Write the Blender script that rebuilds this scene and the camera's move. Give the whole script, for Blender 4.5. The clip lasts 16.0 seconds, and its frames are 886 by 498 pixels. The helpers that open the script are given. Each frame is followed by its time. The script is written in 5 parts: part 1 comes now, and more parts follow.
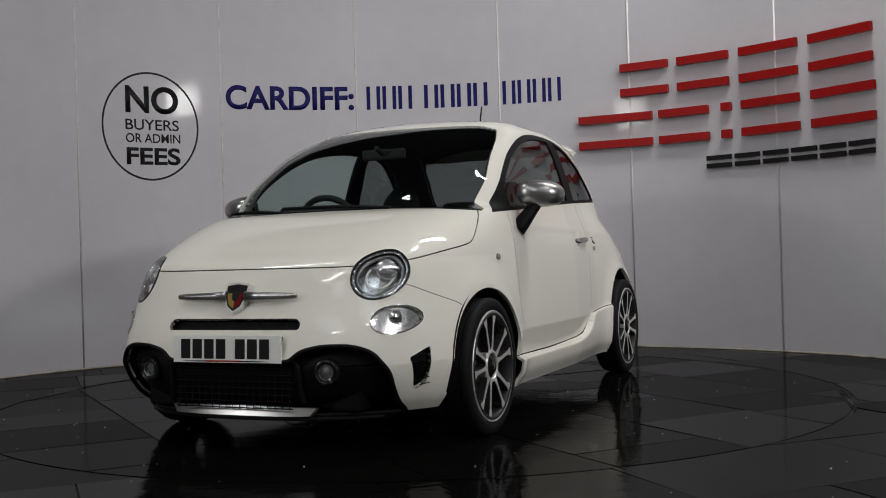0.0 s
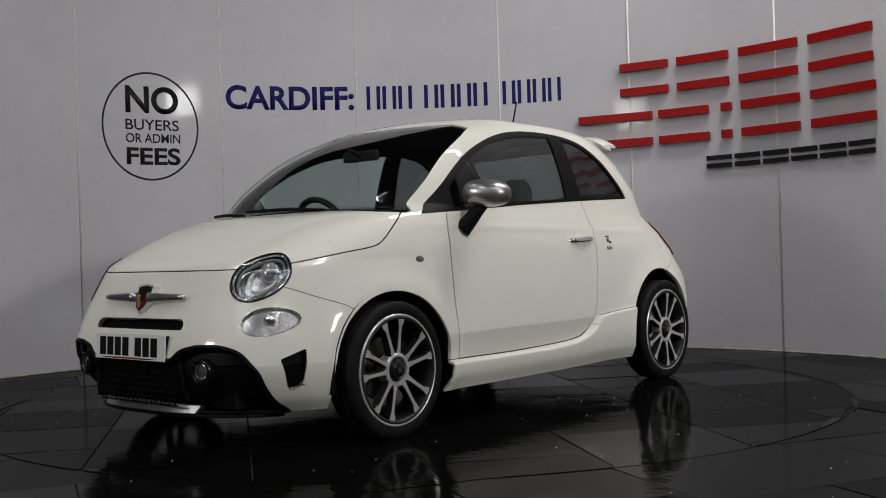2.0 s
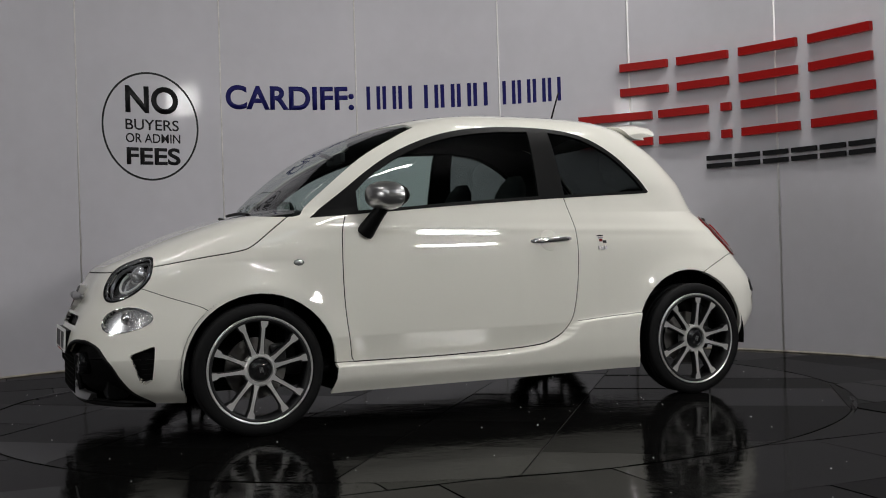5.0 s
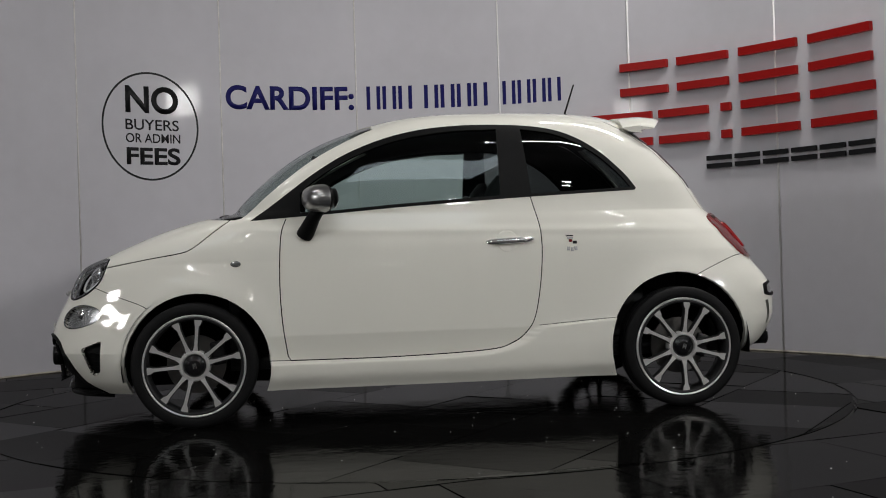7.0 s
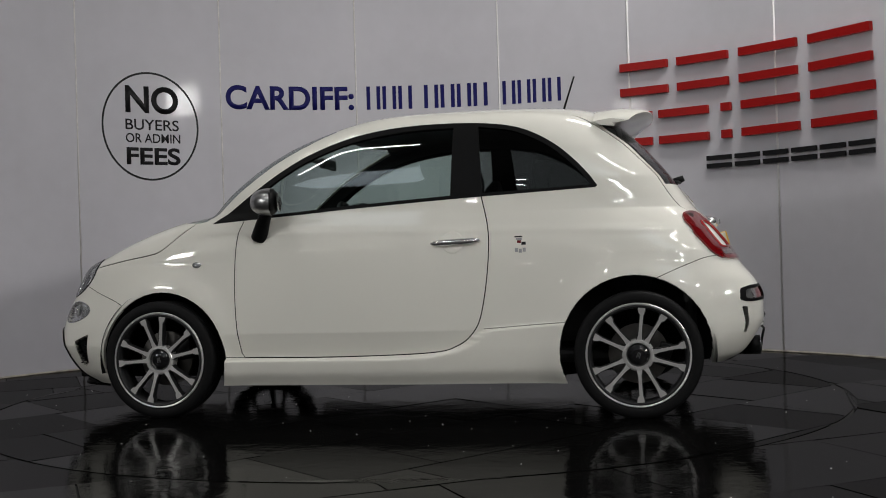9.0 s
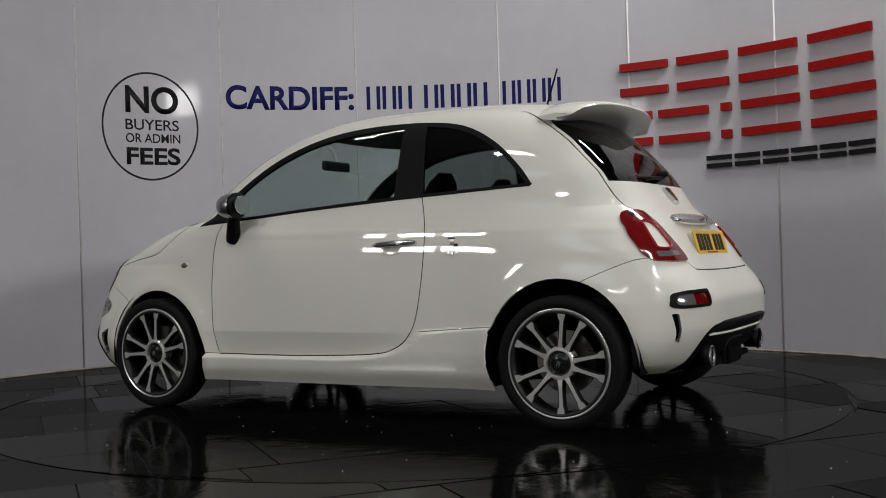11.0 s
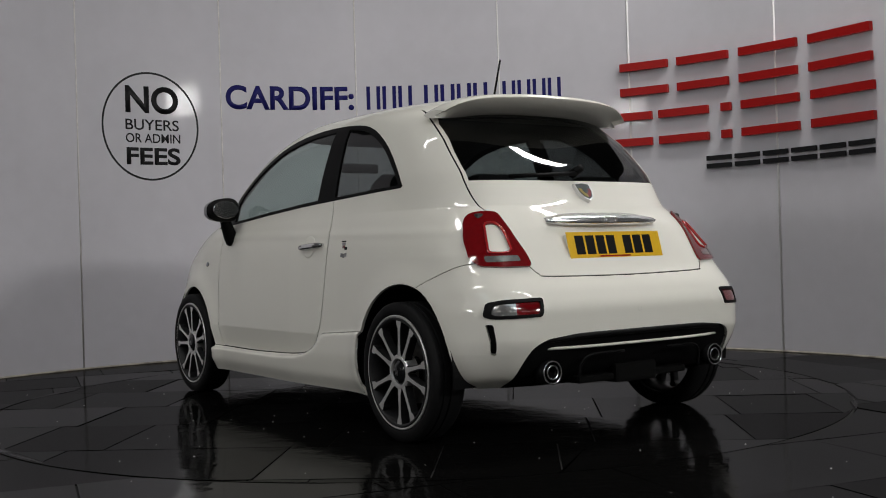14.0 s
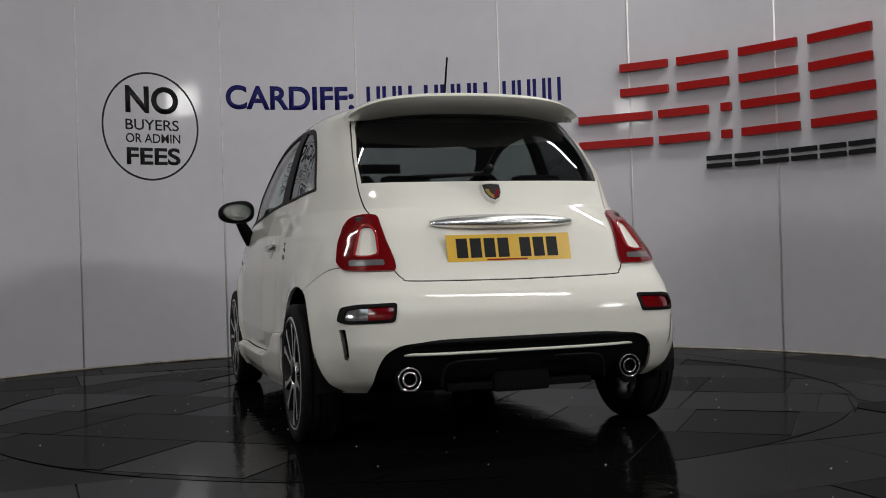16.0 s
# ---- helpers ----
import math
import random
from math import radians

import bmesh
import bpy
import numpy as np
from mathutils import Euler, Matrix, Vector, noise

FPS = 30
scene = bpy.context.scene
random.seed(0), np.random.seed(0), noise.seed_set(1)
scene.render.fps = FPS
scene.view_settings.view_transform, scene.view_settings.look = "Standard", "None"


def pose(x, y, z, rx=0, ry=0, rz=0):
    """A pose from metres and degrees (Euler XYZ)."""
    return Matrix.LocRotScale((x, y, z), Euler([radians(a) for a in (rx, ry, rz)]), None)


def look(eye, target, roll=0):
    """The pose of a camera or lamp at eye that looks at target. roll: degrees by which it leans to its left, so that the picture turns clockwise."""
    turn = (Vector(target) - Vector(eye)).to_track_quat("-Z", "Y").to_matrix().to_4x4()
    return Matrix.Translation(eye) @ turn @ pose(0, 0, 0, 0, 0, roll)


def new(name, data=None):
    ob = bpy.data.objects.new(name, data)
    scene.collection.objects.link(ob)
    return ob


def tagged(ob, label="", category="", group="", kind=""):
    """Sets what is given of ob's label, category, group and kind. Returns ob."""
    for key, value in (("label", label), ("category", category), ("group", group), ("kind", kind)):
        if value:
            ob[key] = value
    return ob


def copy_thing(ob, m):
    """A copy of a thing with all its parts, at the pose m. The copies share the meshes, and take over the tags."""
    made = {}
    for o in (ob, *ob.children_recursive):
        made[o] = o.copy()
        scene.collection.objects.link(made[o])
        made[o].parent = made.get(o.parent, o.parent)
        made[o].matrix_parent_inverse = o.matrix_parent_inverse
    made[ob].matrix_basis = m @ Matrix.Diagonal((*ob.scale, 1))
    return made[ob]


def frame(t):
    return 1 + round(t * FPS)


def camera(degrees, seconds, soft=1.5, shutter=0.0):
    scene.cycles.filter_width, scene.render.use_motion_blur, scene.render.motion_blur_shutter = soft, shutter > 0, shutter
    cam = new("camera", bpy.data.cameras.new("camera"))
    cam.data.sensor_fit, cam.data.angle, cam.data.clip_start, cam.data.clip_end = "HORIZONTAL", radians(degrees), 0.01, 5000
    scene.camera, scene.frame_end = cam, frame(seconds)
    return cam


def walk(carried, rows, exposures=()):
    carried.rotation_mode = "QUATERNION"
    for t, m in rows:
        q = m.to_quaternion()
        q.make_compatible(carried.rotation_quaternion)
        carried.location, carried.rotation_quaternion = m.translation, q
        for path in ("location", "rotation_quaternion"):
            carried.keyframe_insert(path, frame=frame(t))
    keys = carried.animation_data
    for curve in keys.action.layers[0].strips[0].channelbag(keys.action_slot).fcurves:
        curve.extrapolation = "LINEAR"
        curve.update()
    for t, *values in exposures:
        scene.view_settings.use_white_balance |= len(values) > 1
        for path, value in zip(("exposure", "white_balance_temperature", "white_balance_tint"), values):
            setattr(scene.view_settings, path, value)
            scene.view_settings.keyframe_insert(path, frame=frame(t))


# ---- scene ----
# ---------------------------------------------------------------- camera
cam = camera(45.757, 16.0, 1.0)
EYE = (0.0, -5.7659, 0.7588)
VIEW = look(EYE, (0.13683, -0.76783, 0.78467), -1.713)
walk(cam, [(0.0, VIEW), (16.0, VIEW)])
scene.view_settings.exposure = 0.0

# ---------------------------------------------------------------- light
world = bpy.data.worlds.new("hall")
scene.world = world
world.use_nodes = True
world.node_tree.nodes["Background"].inputs[0].default_value = (0.75, 0.85, 1.0, 1)
world.node_tree.nodes["Background"].inputs[1].default_value = 0.12


# ---------------------------------------------------------------- materials
def material(name, color, rough=0.5, metal=0.0, coat=0.0, spec=0.5, var=0.0, scale=8.0, bump=0.0, bscale=60.0, rvar=0.0):
    """A principled material with colour and roughness variation at two scales and a fine bump."""
    m = bpy.data.materials.new(name)
    m.use_nodes = True
    nt = m.node_tree
    b = nt.nodes["Principled BSDF"]
    b.inputs["Base Color"].default_value = (*color, 1)
    b.inputs["Roughness"].default_value = rough
    b.inputs["Metallic"].default_value = metal
    b.inputs["Coat Weight"].default_value = coat
    b.inputs["Coat Roughness"].default_value = 0.012
    b.inputs["Specular IOR Level"].default_value = spec
    if var or bump or rvar:
        tc = nt.nodes.new("ShaderNodeTexCoord")
        n1 = nt.nodes.new("ShaderNodeTexNoise")
        n1.inputs["Scale"].default_value = scale
        n1.inputs["Detail"].default_value = 6
        n2 = nt.nodes.new("ShaderNodeTexNoise")
        n2.inputs["Scale"].default_value = bscale
        n2.inputs["Detail"].default_value = 4
        nt.links.new(tc.outputs["Object"], n1.inputs["Vector"])
        nt.links.new(tc.outputs["Object"], n2.inputs["Vector"])
        mixn = nt.nodes.new("ShaderNodeMath")
        mixn.operation = "MULTIPLY_ADD"
        mixn.inputs[1].default_value = 0.35
        nt.links.new(n2.outputs["Fac"], mixn.inputs[0])
        nt.links.new(n1.outputs["Fac"], mixn.inputs[2])
        if var:
            r = nt.nodes.new("ShaderNodeMapRange")
            r.inputs["From Min"].default_value = 0.35
            r.inputs["From Max"].default_value = 1.0
            r.inputs["To Min"].default_value = 1 - var
            r.inputs["To Max"].default_value = 1 + var
            nt.links.new(mixn.outputs[0], r.inputs["Value"])
            mx = nt.nodes.new("ShaderNodeMix")
            mx.data_type, mx.blend_type = "RGBA", "MULTIPLY"
            mx.inputs[0].default_value = 1
            mx.inputs[6].default_value = (*color, 1)
            nt.links.new(r.outputs[0], mx.inputs[7])
            nt.links.new(mx.outputs[2], b.inputs["Base Color"])
        if rvar:
            r = nt.nodes.new("ShaderNodeMapRange")
            r.inputs["From Min"].default_value = 0.35
            r.inputs["From Max"].default_value = 1.0
            r.inputs["To Min"].default_value = max(0.0, rough - rvar)
            r.inputs["To Max"].default_value = rough + rvar
            nt.links.new(mixn.outputs[0], r.inputs["Value"])
            nt.links.new(r.outputs[0], b.inputs["Roughness"])
        if bump:
            bp = nt.nodes.new("ShaderNodeBump")
            bp.inputs["Strength"].default_value = 1.0
            bp.inputs["Distance"].default_value = bump
            nt.links.new(n2.outputs["Fac"], bp.inputs["Height"])
            nt.links.new(bp.outputs[0], b.inputs["Normal"])
    return m


def glass_material(name, tint, ior=1.5):
    """Thin clear pane: tinted see-through with Fresnel gloss."""
    m = bpy.data.materials.new(name)
    m.use_nodes = True
    nt = m.node_tree
    nt.nodes.remove(nt.nodes["Principled BSDF"])
    out = nt.nodes["Material Output"]
    tr = nt.nodes.new("ShaderNodeBsdfTransparent")
    tr.inputs[0].default_value = (*tint, 1)
    gl = nt.nodes.new("ShaderNodeBsdfGlossy")
    gl.inputs["Roughness"].default_value = 0.012
    lw = nt.nodes.new("ShaderNodeLayerWeight")
    lw.inputs[0].default_value = 0.5
    pw = nt.nodes.new("ShaderNodeMath")
    pw.operation = "POWER"
    pw.inputs[1].default_value = 5.0
    nt.links.new(lw.outputs["Facing"], pw.inputs[0])
    fr = nt.nodes.new("ShaderNodeMath")
    fr.operation = "MULTIPLY_ADD"
    fr.inputs[1].default_value = 0.9
    fr.inputs[2].default_value = 2 * ((ior - 1) / (ior + 1)) ** 2
    nt.links.new(pw.outputs[0], fr.inputs[0])
    mx = nt.nodes.new("ShaderNodeMixShader")
    nt.links.new(fr.outputs[0], mx.inputs[0])
    nt.links.new(tr.outputs[0], mx.inputs[1])
    nt.links.new(gl.outputs[0], mx.inputs[2])
    nt.links.new(mx.outputs[0], out.inputs[0])
    return m


def tile_material():
    """Worn black slate: dull diffuse under a slightly dirty gloss, each tile a little different."""
    m = bpy.data.materials.new("black_slate_tile")
    m.use_nodes = True
    nt = m.node_tree
    nt.nodes.remove(nt.nodes["Principled BSDF"])
    tc = nt.nodes.new("ShaderNodeTexCoord")
    info = nt.nodes.new("ShaderNodeObjectInfo")
    big = nt.nodes.new("ShaderNodeTexNoise")
    big.inputs["Scale"].default_value, big.inputs["Detail"].default_value = 2.2, 8
    fine = nt.nodes.new("ShaderNodeTexNoise")
    fine.inputs["Scale"].default_value, fine.inputs["Detail"].default_value = 22.0, 6
    for n in (big, fine):
        nt.links.new(tc.outputs["Object"], n.inputs["Vector"])
    ramp = nt.nodes.new("ShaderNodeMapRange")
    ramp.inputs["From Min"].default_value, ramp.inputs["From Max"].default_value = 0.3, 0.7
    ramp.inputs["To Min"].default_value, ramp.inputs["To Max"].default_value = 0.03, 0.13
    nt.links.new(big.outputs["Fac"], ramp.inputs["Value"])
    tone = nt.nodes.new("ShaderNodeMapRange")
    tone.inputs["To Min"].default_value, tone.inputs["To Max"].default_value = 0.21, 0.40
    nt.links.new(info.outputs["Random"], tone.inputs["Value"])
    bump = nt.nodes.new("ShaderNodeBump")
    bump.inputs["Strength"].default_value, bump.inputs["Distance"].default_value = 1.0, 0.0008
    nt.links.new(fine.outputs["Fac"], bump.inputs["Height"])
    wave = nt.nodes.new("ShaderNodeTexNoise")
    wave.inputs["Scale"].default_value, wave.inputs["Detail"].default_value = 3.0, 2
    nt.links.new(tc.outputs["Object"], wave.inputs["Vector"])
    swell = nt.nodes.new("ShaderNodeBump")
    swell.inputs["Strength"].default_value, swell.inputs["Distance"].default_value = 1.0, 0.003
    nt.links.new(wave.outputs["Fac"], swell.inputs["Height"])
    nt.links.new(swell.outputs[0], bump.inputs["Normal"])
    dif = nt.nodes.new("ShaderNodeBsdfDiffuse")
    dif.inputs["Color"].default_value = (0.0045, 0.0044, 0.0043, 1)
    glo = nt.nodes.new("ShaderNodeBsdfGlossy")
    nt.links.new(tone.outputs[0], glo.inputs["Color"])
    nt.links.new(ramp.outputs[0], glo.inputs["Roughness"])
    nt.links.new(bump.outputs[0], glo.inputs["Normal"])
    fr = nt.nodes.new("ShaderNodeFresnel")
    fr.inputs[0].default_value = 2.0
    mx = nt.nodes.new("ShaderNodeMixShader")
    nt.links.new(fr.outputs[0], mx.inputs[0])
    nt.links.new(dif.outputs[0], mx.inputs[1])
    nt.links.new(glo.outputs[0], mx.inputs[2])
    nt.links.new(mx.outputs[0], nt.nodes["Material Output"].inputs[0])
    return m


def glow_material(name, color, strength):
    m = bpy.data.materials.new(name)
    m.use_nodes = True
    b = m.node_tree.nodes["Principled BSDF"]
    b.inputs["Base Color"].default_value = (0.8, 0.8, 0.8, 1)
    b.inputs["Emission Color"].default_value = (*color, 1)
    b.inputs["Emission Strength"].default_value = strength
    return m


WALL = material("glossy_wall_panel", (0.53, 0.52, 0.555), 0.05, spec=0.06, var=0.08, scale=1.1, bscale=9.0, rvar=0.03)
SEAM = material("panel_joint", (0.62, 0.6, 0.58), 0.5, var=0.2, scale=20)
STRIP = material("white_joint_strip", (0.70, 0.69, 0.68), 0.35, var=0.12, scale=7)
TILE = tile_material()
SEALANT = material("grubby_sealant", (0.42, 0.38, 0.32), 0.7, var=0.7, scale=9)
GROUT = material("floor_joint", (0.006, 0.006, 0.006), 0.8)
RED = material("red_acrylic", (0.30, 0.007, 0.006), 0.4, spec=0.12, var=0.06, scale=6)
BLACKL = material("black_acrylic", (0.007, 0.007, 0.008), 0.45, spec=0.15, var=0.1, scale=6)
VINYL_K = material("black_vinyl", (0.010, 0.010, 0.011), 0.4, spec=0.15)
VINYL_B = material("navy_vinyl", (0.010, 0.010, 0.10), 0.4, spec=0.15)
PAINT = material("white_car_paint", (0.80, 0.783, 0.715), 0.65, coat=1.0, spec=0.2, var=0.012, scale=3.0)
TRIMK = material("satin_black_plastic", (0.004, 0.004, 0.0043), 0.5, spec=0.11, var=0.15, scale=30, bump=0.0002, bscale=400)
GLOSSK = material("gloss_black_trim", (0.008, 0.008, 0.009), 0.12)
GAP = material("panel_gap_shadow", (0.006, 0.006, 0.006), 0.9, spec=0.05)
RUBBER = material("tyre_rubber", (0.0055, 0.0055, 0.006), 0.65, spec=0.16, var=0.2, scale=40, bump=0.0005, bscale=160)
ALLOY = material("machined_alloy", (0.74, 0.73, 0.72), 0.30, metal=0.6, var=0.03, scale=60, rvar=0.02)
ALLOYD = material("dark_grey_alloy", (0.015, 0.015, 0.016), 0.45, spec=0.3, var=0.1, scale=20)
CHROME = material("polished_chrome", (0.80, 0.80, 0.81), 0.10, metal=0.92)
SATIN = material("satin_silver", (0.37, 0.37, 0.375), 0.3, metal=0.9, var=0.05, scale=30)
TUBE_GLOW = glow_material("lit_tube", (1.0, 0.97, 0.92), 14.0)
SKY_GLOW = glow_material("daylit_sheet", (0.78, 0.91, 1.0), 1.9)
HALLM = material("dark_hall_cladding", (0.10, 0.10, 0.105), 0.7, var=0.2, scale=1.5)


# ---------------------------------------------------------------- mesh helpers
def mesh_from(name, verts, faces, mat, smooth=False):
    me = bpy.data.meshes.new(name)
    me.from_pydata([tuple(map(float, v)) for v in verts], [], faces)
    me.materials.append(mat)
    if smooth:
        me.polygons.foreach_set("use_smooth", [True] * len(me.polygons))
    me.update()
    return me


def part(name, data, mat, parent, label="", smooth=False):
    """Links a bmesh, or a finished mesh, as one mesh object under a thing or a part."""
    if isinstance(data, bmesh.types.BMesh):
        me = bpy.data.meshes.new(name)
        data.to_mesh(me)
        data.free()
        me.materials.append(mat)
        if smooth:
            me.polygons.foreach_set("use_smooth", [True] * len(me.polygons))
    else:
        me = data
    ob = new(name, me)
    if parent is not None:
        ob.parent = parent
    if label:
        tagged(ob, label)
    return ob


def box(bm, lo, hi, bevel=0.0, m=None):
    """A box between two corners, bevelled, set by a matrix, added to a bmesh."""
    b = bmesh.new()
    bmesh.ops.create_cube(b, size=1.0)
    lo, hi = Vector(lo), Vector(hi)
    for v in b.verts:
        v.co = Vector([lo[i] + (v.co[i] + 0.5) * (hi[i] - lo[i]) for i in range(3)])
    if bevel:
        bmesh.ops.bevel(b, geom=list(b.edges), offset=bevel, segments=2, profile=0.6, affect="EDGES")
    merge(bm, b, m)


def merge(bm, b, m=None):
    if m is not None:
        bmesh.ops.transform(b, matrix=m, verts=list(b.verts))
    me = bpy.data.meshes.new("tmp")
    b.to_mesh(me)
    b.free()
    bm.from_mesh(me)
    bpy.data.meshes.remove(me)


def lathe(profile, n=64, axis="Y", closed=False):
    """A solid of revolution: profile of (radius, along) about an axis."""
    b = bmesh.new()
    rings = []
    for r, a in profile:
        ring = []
        for k in range(n):
            c, s = math.cos(2 * math.pi * k / n), math.sin(2 * math.pi * k / n)
            co = {"Y": (r * c, a, r * s), "X": (a, r * c, r * s), "Z": (r * c, r * s, a)}[axis]
            ring.append(b.verts.new(co))
        rings.append(ring)
    pairs = list(zip(rings, rings[1:])) + ([(rings[-1], rings[0])] if closed else [])
    for p, q in pairs:
        for k in range(n):
            b.faces.new((p[k], p[(k + 1) % n], q[(k + 1) % n], q[k]))
    if not closed:
        for ring in (rings[0], rings[-1]):
            if (ring[0].co - ring[n // 2].co).length > 1e-4:
                b.faces.new(ring)
    bmesh.ops.recalc_face_normals(b, faces=list(b.faces))
    return b


def tube(points, radius, n=10, taper=None):
    """A round bar along points, with closed ends."""
    b = bmesh.new()
    pts = [Vector(p) for p in points]
    rings = []
    for i, p in enumerate(pts):
        d = (pts[min(i + 1, len(pts) - 1)] - pts[max(i - 1, 0)]).normalized()
        u = d.orthogonal().normalized() if i == 0 else (u - d * u.dot(d)).normalized()
        w = d.cross(u)
        r = radius if taper is None else radius + (taper - radius) * i / (len(pts) - 1)
        rings.append([b.verts.new(p + (u * math.cos(2 * math.pi * k / n) + w * math.sin(2 * math.pi * k / n)) * r) for k in range(n)])
    for p, q in zip(rings, rings[1:]):
        for k in range(n):
            b.faces.new((p[k], p[(k + 1) % n], q[(k + 1) % n], q[k]))
    b.faces.new(rings[0])
    b.faces.new(rings[-1])
    bmesh.ops.recalc_face_normals(b, faces=list(b.faces))
    return b


def pchip(xs, ys, x):
    """Smooth interpolation that never overshoots."""
    xs, ys, x = np.asarray(xs, float), np.asarray(ys, float), np.asarray(x, float)
    h, d = np.diff(xs), np.diff(ys) / np.diff(xs)
    m = np.zeros(len(xs))
    m[0], m[-1] = d[0], d[-1]
    for i in range(1, len(xs) - 1):
        if d[i - 1] * d[i] > 0:
            w1, w2 = 2 * h[i] + h[i - 1], h[i] + 2 * h[i - 1]
            m[i] = (w1 + w2) / (w1 / d[i - 1] + w2 / d[i])
    k = np.clip(np.searchsorted(xs, x) - 1, 0, len(h) - 1)
    s = (x - xs[k]) / h[k]
    return ((2 * s**3 - 3 * s**2 + 1) * ys[k] + (s**3 - 2 * s**2 + s) * h[k] * m[k]
            + (-2 * s**3 + 3 * s**2) * ys[k + 1] + (s**3 - s**2) * h[k] * m[k + 1])
# ---------------------------------------------------------------- the curved wall
WC, WR, WH = (-0.101, -0.725), 3.546, 3.4
SEAMS = [167.0, 149.0, 131.0, 113.0, 95.4, 76.5, 59.4, 40.65, 22.0, 4.0]


def on_wall(deg, z, inward=0.0):
    a = radians(deg)
    return Vector((WC[0] + (WR - inward) * math.cos(a), WC[1] + (WR - inward) * math.sin(a), z))


def wall_slab(a0, a1, z0, z1, front, back, steps):
    """A curved slab along the wall between two bearings, from front to back (metres inward)."""
    v, f = [], []
    for i in range(steps + 1):
        a = a0 + (a1 - a0) * i / steps
        v += [on_wall(a, z0, front), on_wall(a, z1, front), on_wall(a, z1, back), on_wall(a, z0, back)]
    for i in range(steps):
        p, q = 4 * i, 4 * i + 4
        f += [(p + k, p + (k + 1) % 4, q + (k + 1) % 4, q + k) for k in range(4)]
    f += [(3, 2, 1, 0), (4 * steps, 4 * steps + 1, 4 * steps + 2, 4 * steps + 3)]
    b = bmesh.new()
    vs = [b.verts.new(p) for p in v]
    for q in f:
        b.faces.new([vs[k] for k in q])
    bmesh.ops.recalc_face_normals(b, faces=list(b.faces))
    return b


def build_wall():
    back = part("wall_curved", wall_slab(SEAMS[0], SEAMS[-1], 0, WH, -0.02, -0.14, 60), SEAM, None)
    tagged(back, "curved wall behind the glossy white panels", "wall", kind="structure")
    for a, b in zip(SEAMS, SEAMS[1:]):
        p = part("wall_panel", wall_slab(a - 0.07, b + 0.07, 0.012, WH, 0.0, -0.019, 14), WALL, back)
        p.data.polygons.foreach_set("use_smooth", [True] * len(p.data.polygons))
        p.data.set_sharp_from_angle(angle=radians(40))
    for a in SEAMS[1:-1]:
        r = 0.0075 if a < 62 else 0.006
        strip = lathe([(0.0, 0.0), (r, 0.0), (r, WH), (0.0, WH)], 12, "Z")
        bmesh.ops.transform(strip, matrix=Matrix.Translation(on_wall(a, 0, 0.0)), verts=list(strip.verts))
        part("joint_strip", strip, STRIP if a < 80 else SEAM, back, smooth=True)
    for a, b in zip(SEAMS, SEAMS[1:]):
        pts = [on_wall(a + (b - a) * i / 12, 0.004, 0.004) for i in range(13)]
        part("sealant", tube(pts, 0.007, 6), SEALANT, back, "", True)
    return back


# ---------------------------------------------------------------- floor and turntable
RING = 2.235
TSIZE = 0.62


def tile_mesh(cx, cy, w, h, ang, inside, seed):
    """One slate tile: an outline with slightly wandering sides, cut along the turntable's ring."""
    rnd = random.Random(seed)
    n = 14
    pts = []
    corners = [(-w / 2, -h / 2), (w / 2, -h / 2), (w / 2, h / 2), (-w / 2, h / 2)]
    ca, sa = math.cos(ang), math.sin(ang)
    for (x0, y0), (x1, y1) in zip(corners, corners[1:] + corners[:1]):
        for i in range(n):
            k = i / n
            x, y = x0 + (x1 - x0) * k, y0 + (y1 - y0) * k
            x, y = cx + x * ca - y * sa, cy + x * sa + y * ca
            r = math.hypot(x, y)
            if inside and r > RING - 0.008:
                x, y = x * (RING - 0.008) / r, y * (RING - 0.008) / r
            elif not inside and r < RING + 0.008:
                x, y = x * (RING + 0.008) / r, y * (RING + 0.008) / r
            pts.append((x, y))
    area = 0.5 * abs(sum(a[0] * b[1] - b[0] * a[1] for a, b in zip(pts, pts[1:] + pts[:1])))
    if area < 0.004:
        return None
    tilt = (rnd.uniform(-0.004, 0.004), rnd.uniform(-0.004, 0.004))
    c = (sum(p[0] for p in pts) / len(pts), sum(p[1] for p in pts) / len(pts))
    top = [(x, y, (x - c[0]) * tilt[0] + (y - c[1]) * tilt[1]) for x, y in pts]
    v = top + [(x, y, -0.006) for x, y in pts]
    m = len(pts)
    f = [tuple(range(m))] + [(i, m + i, m + (i + 1) % m, (i + 1) % m) for i in range(m)]
    return mesh_from("tile", v, f, TILE)


def lay_tiles(parent, inside, ang, reach):
    """Tiles in half-bond courses of uneven length."""
    rnd = random.Random(7 if inside else 11)
    rows = int(2 * reach / TSIZE) + 2
    for j in range(rows):
        y = (j - rows / 2) * TSIZE
        x = -reach - rnd.uniform(0, 0.8)
        while x < reach:
            w = rnd.choice((0.45, 0.62, 0.62, 0.93))
            ca, sa = math.cos(ang), math.sin(ang)
            cx, cy = x + w / 2, y + TSIZE / 2
            X, Y = cx * ca - cy * sa, cx * sa + cy * ca
            d = math.hypot(X, Y)
            x += w
            if inside and d > RING + 0.7 or not inside and (d < RING - 0.7 or Y > 3.0 or Y < -7.0 or abs(X) > 5.4):
                continue
            me = tile_mesh(X, Y, w - 0.007, TSIZE - 0.007, ang, inside, j * 100 + int(x * 10))
            if me:
                part("tile", me, TILE, parent)


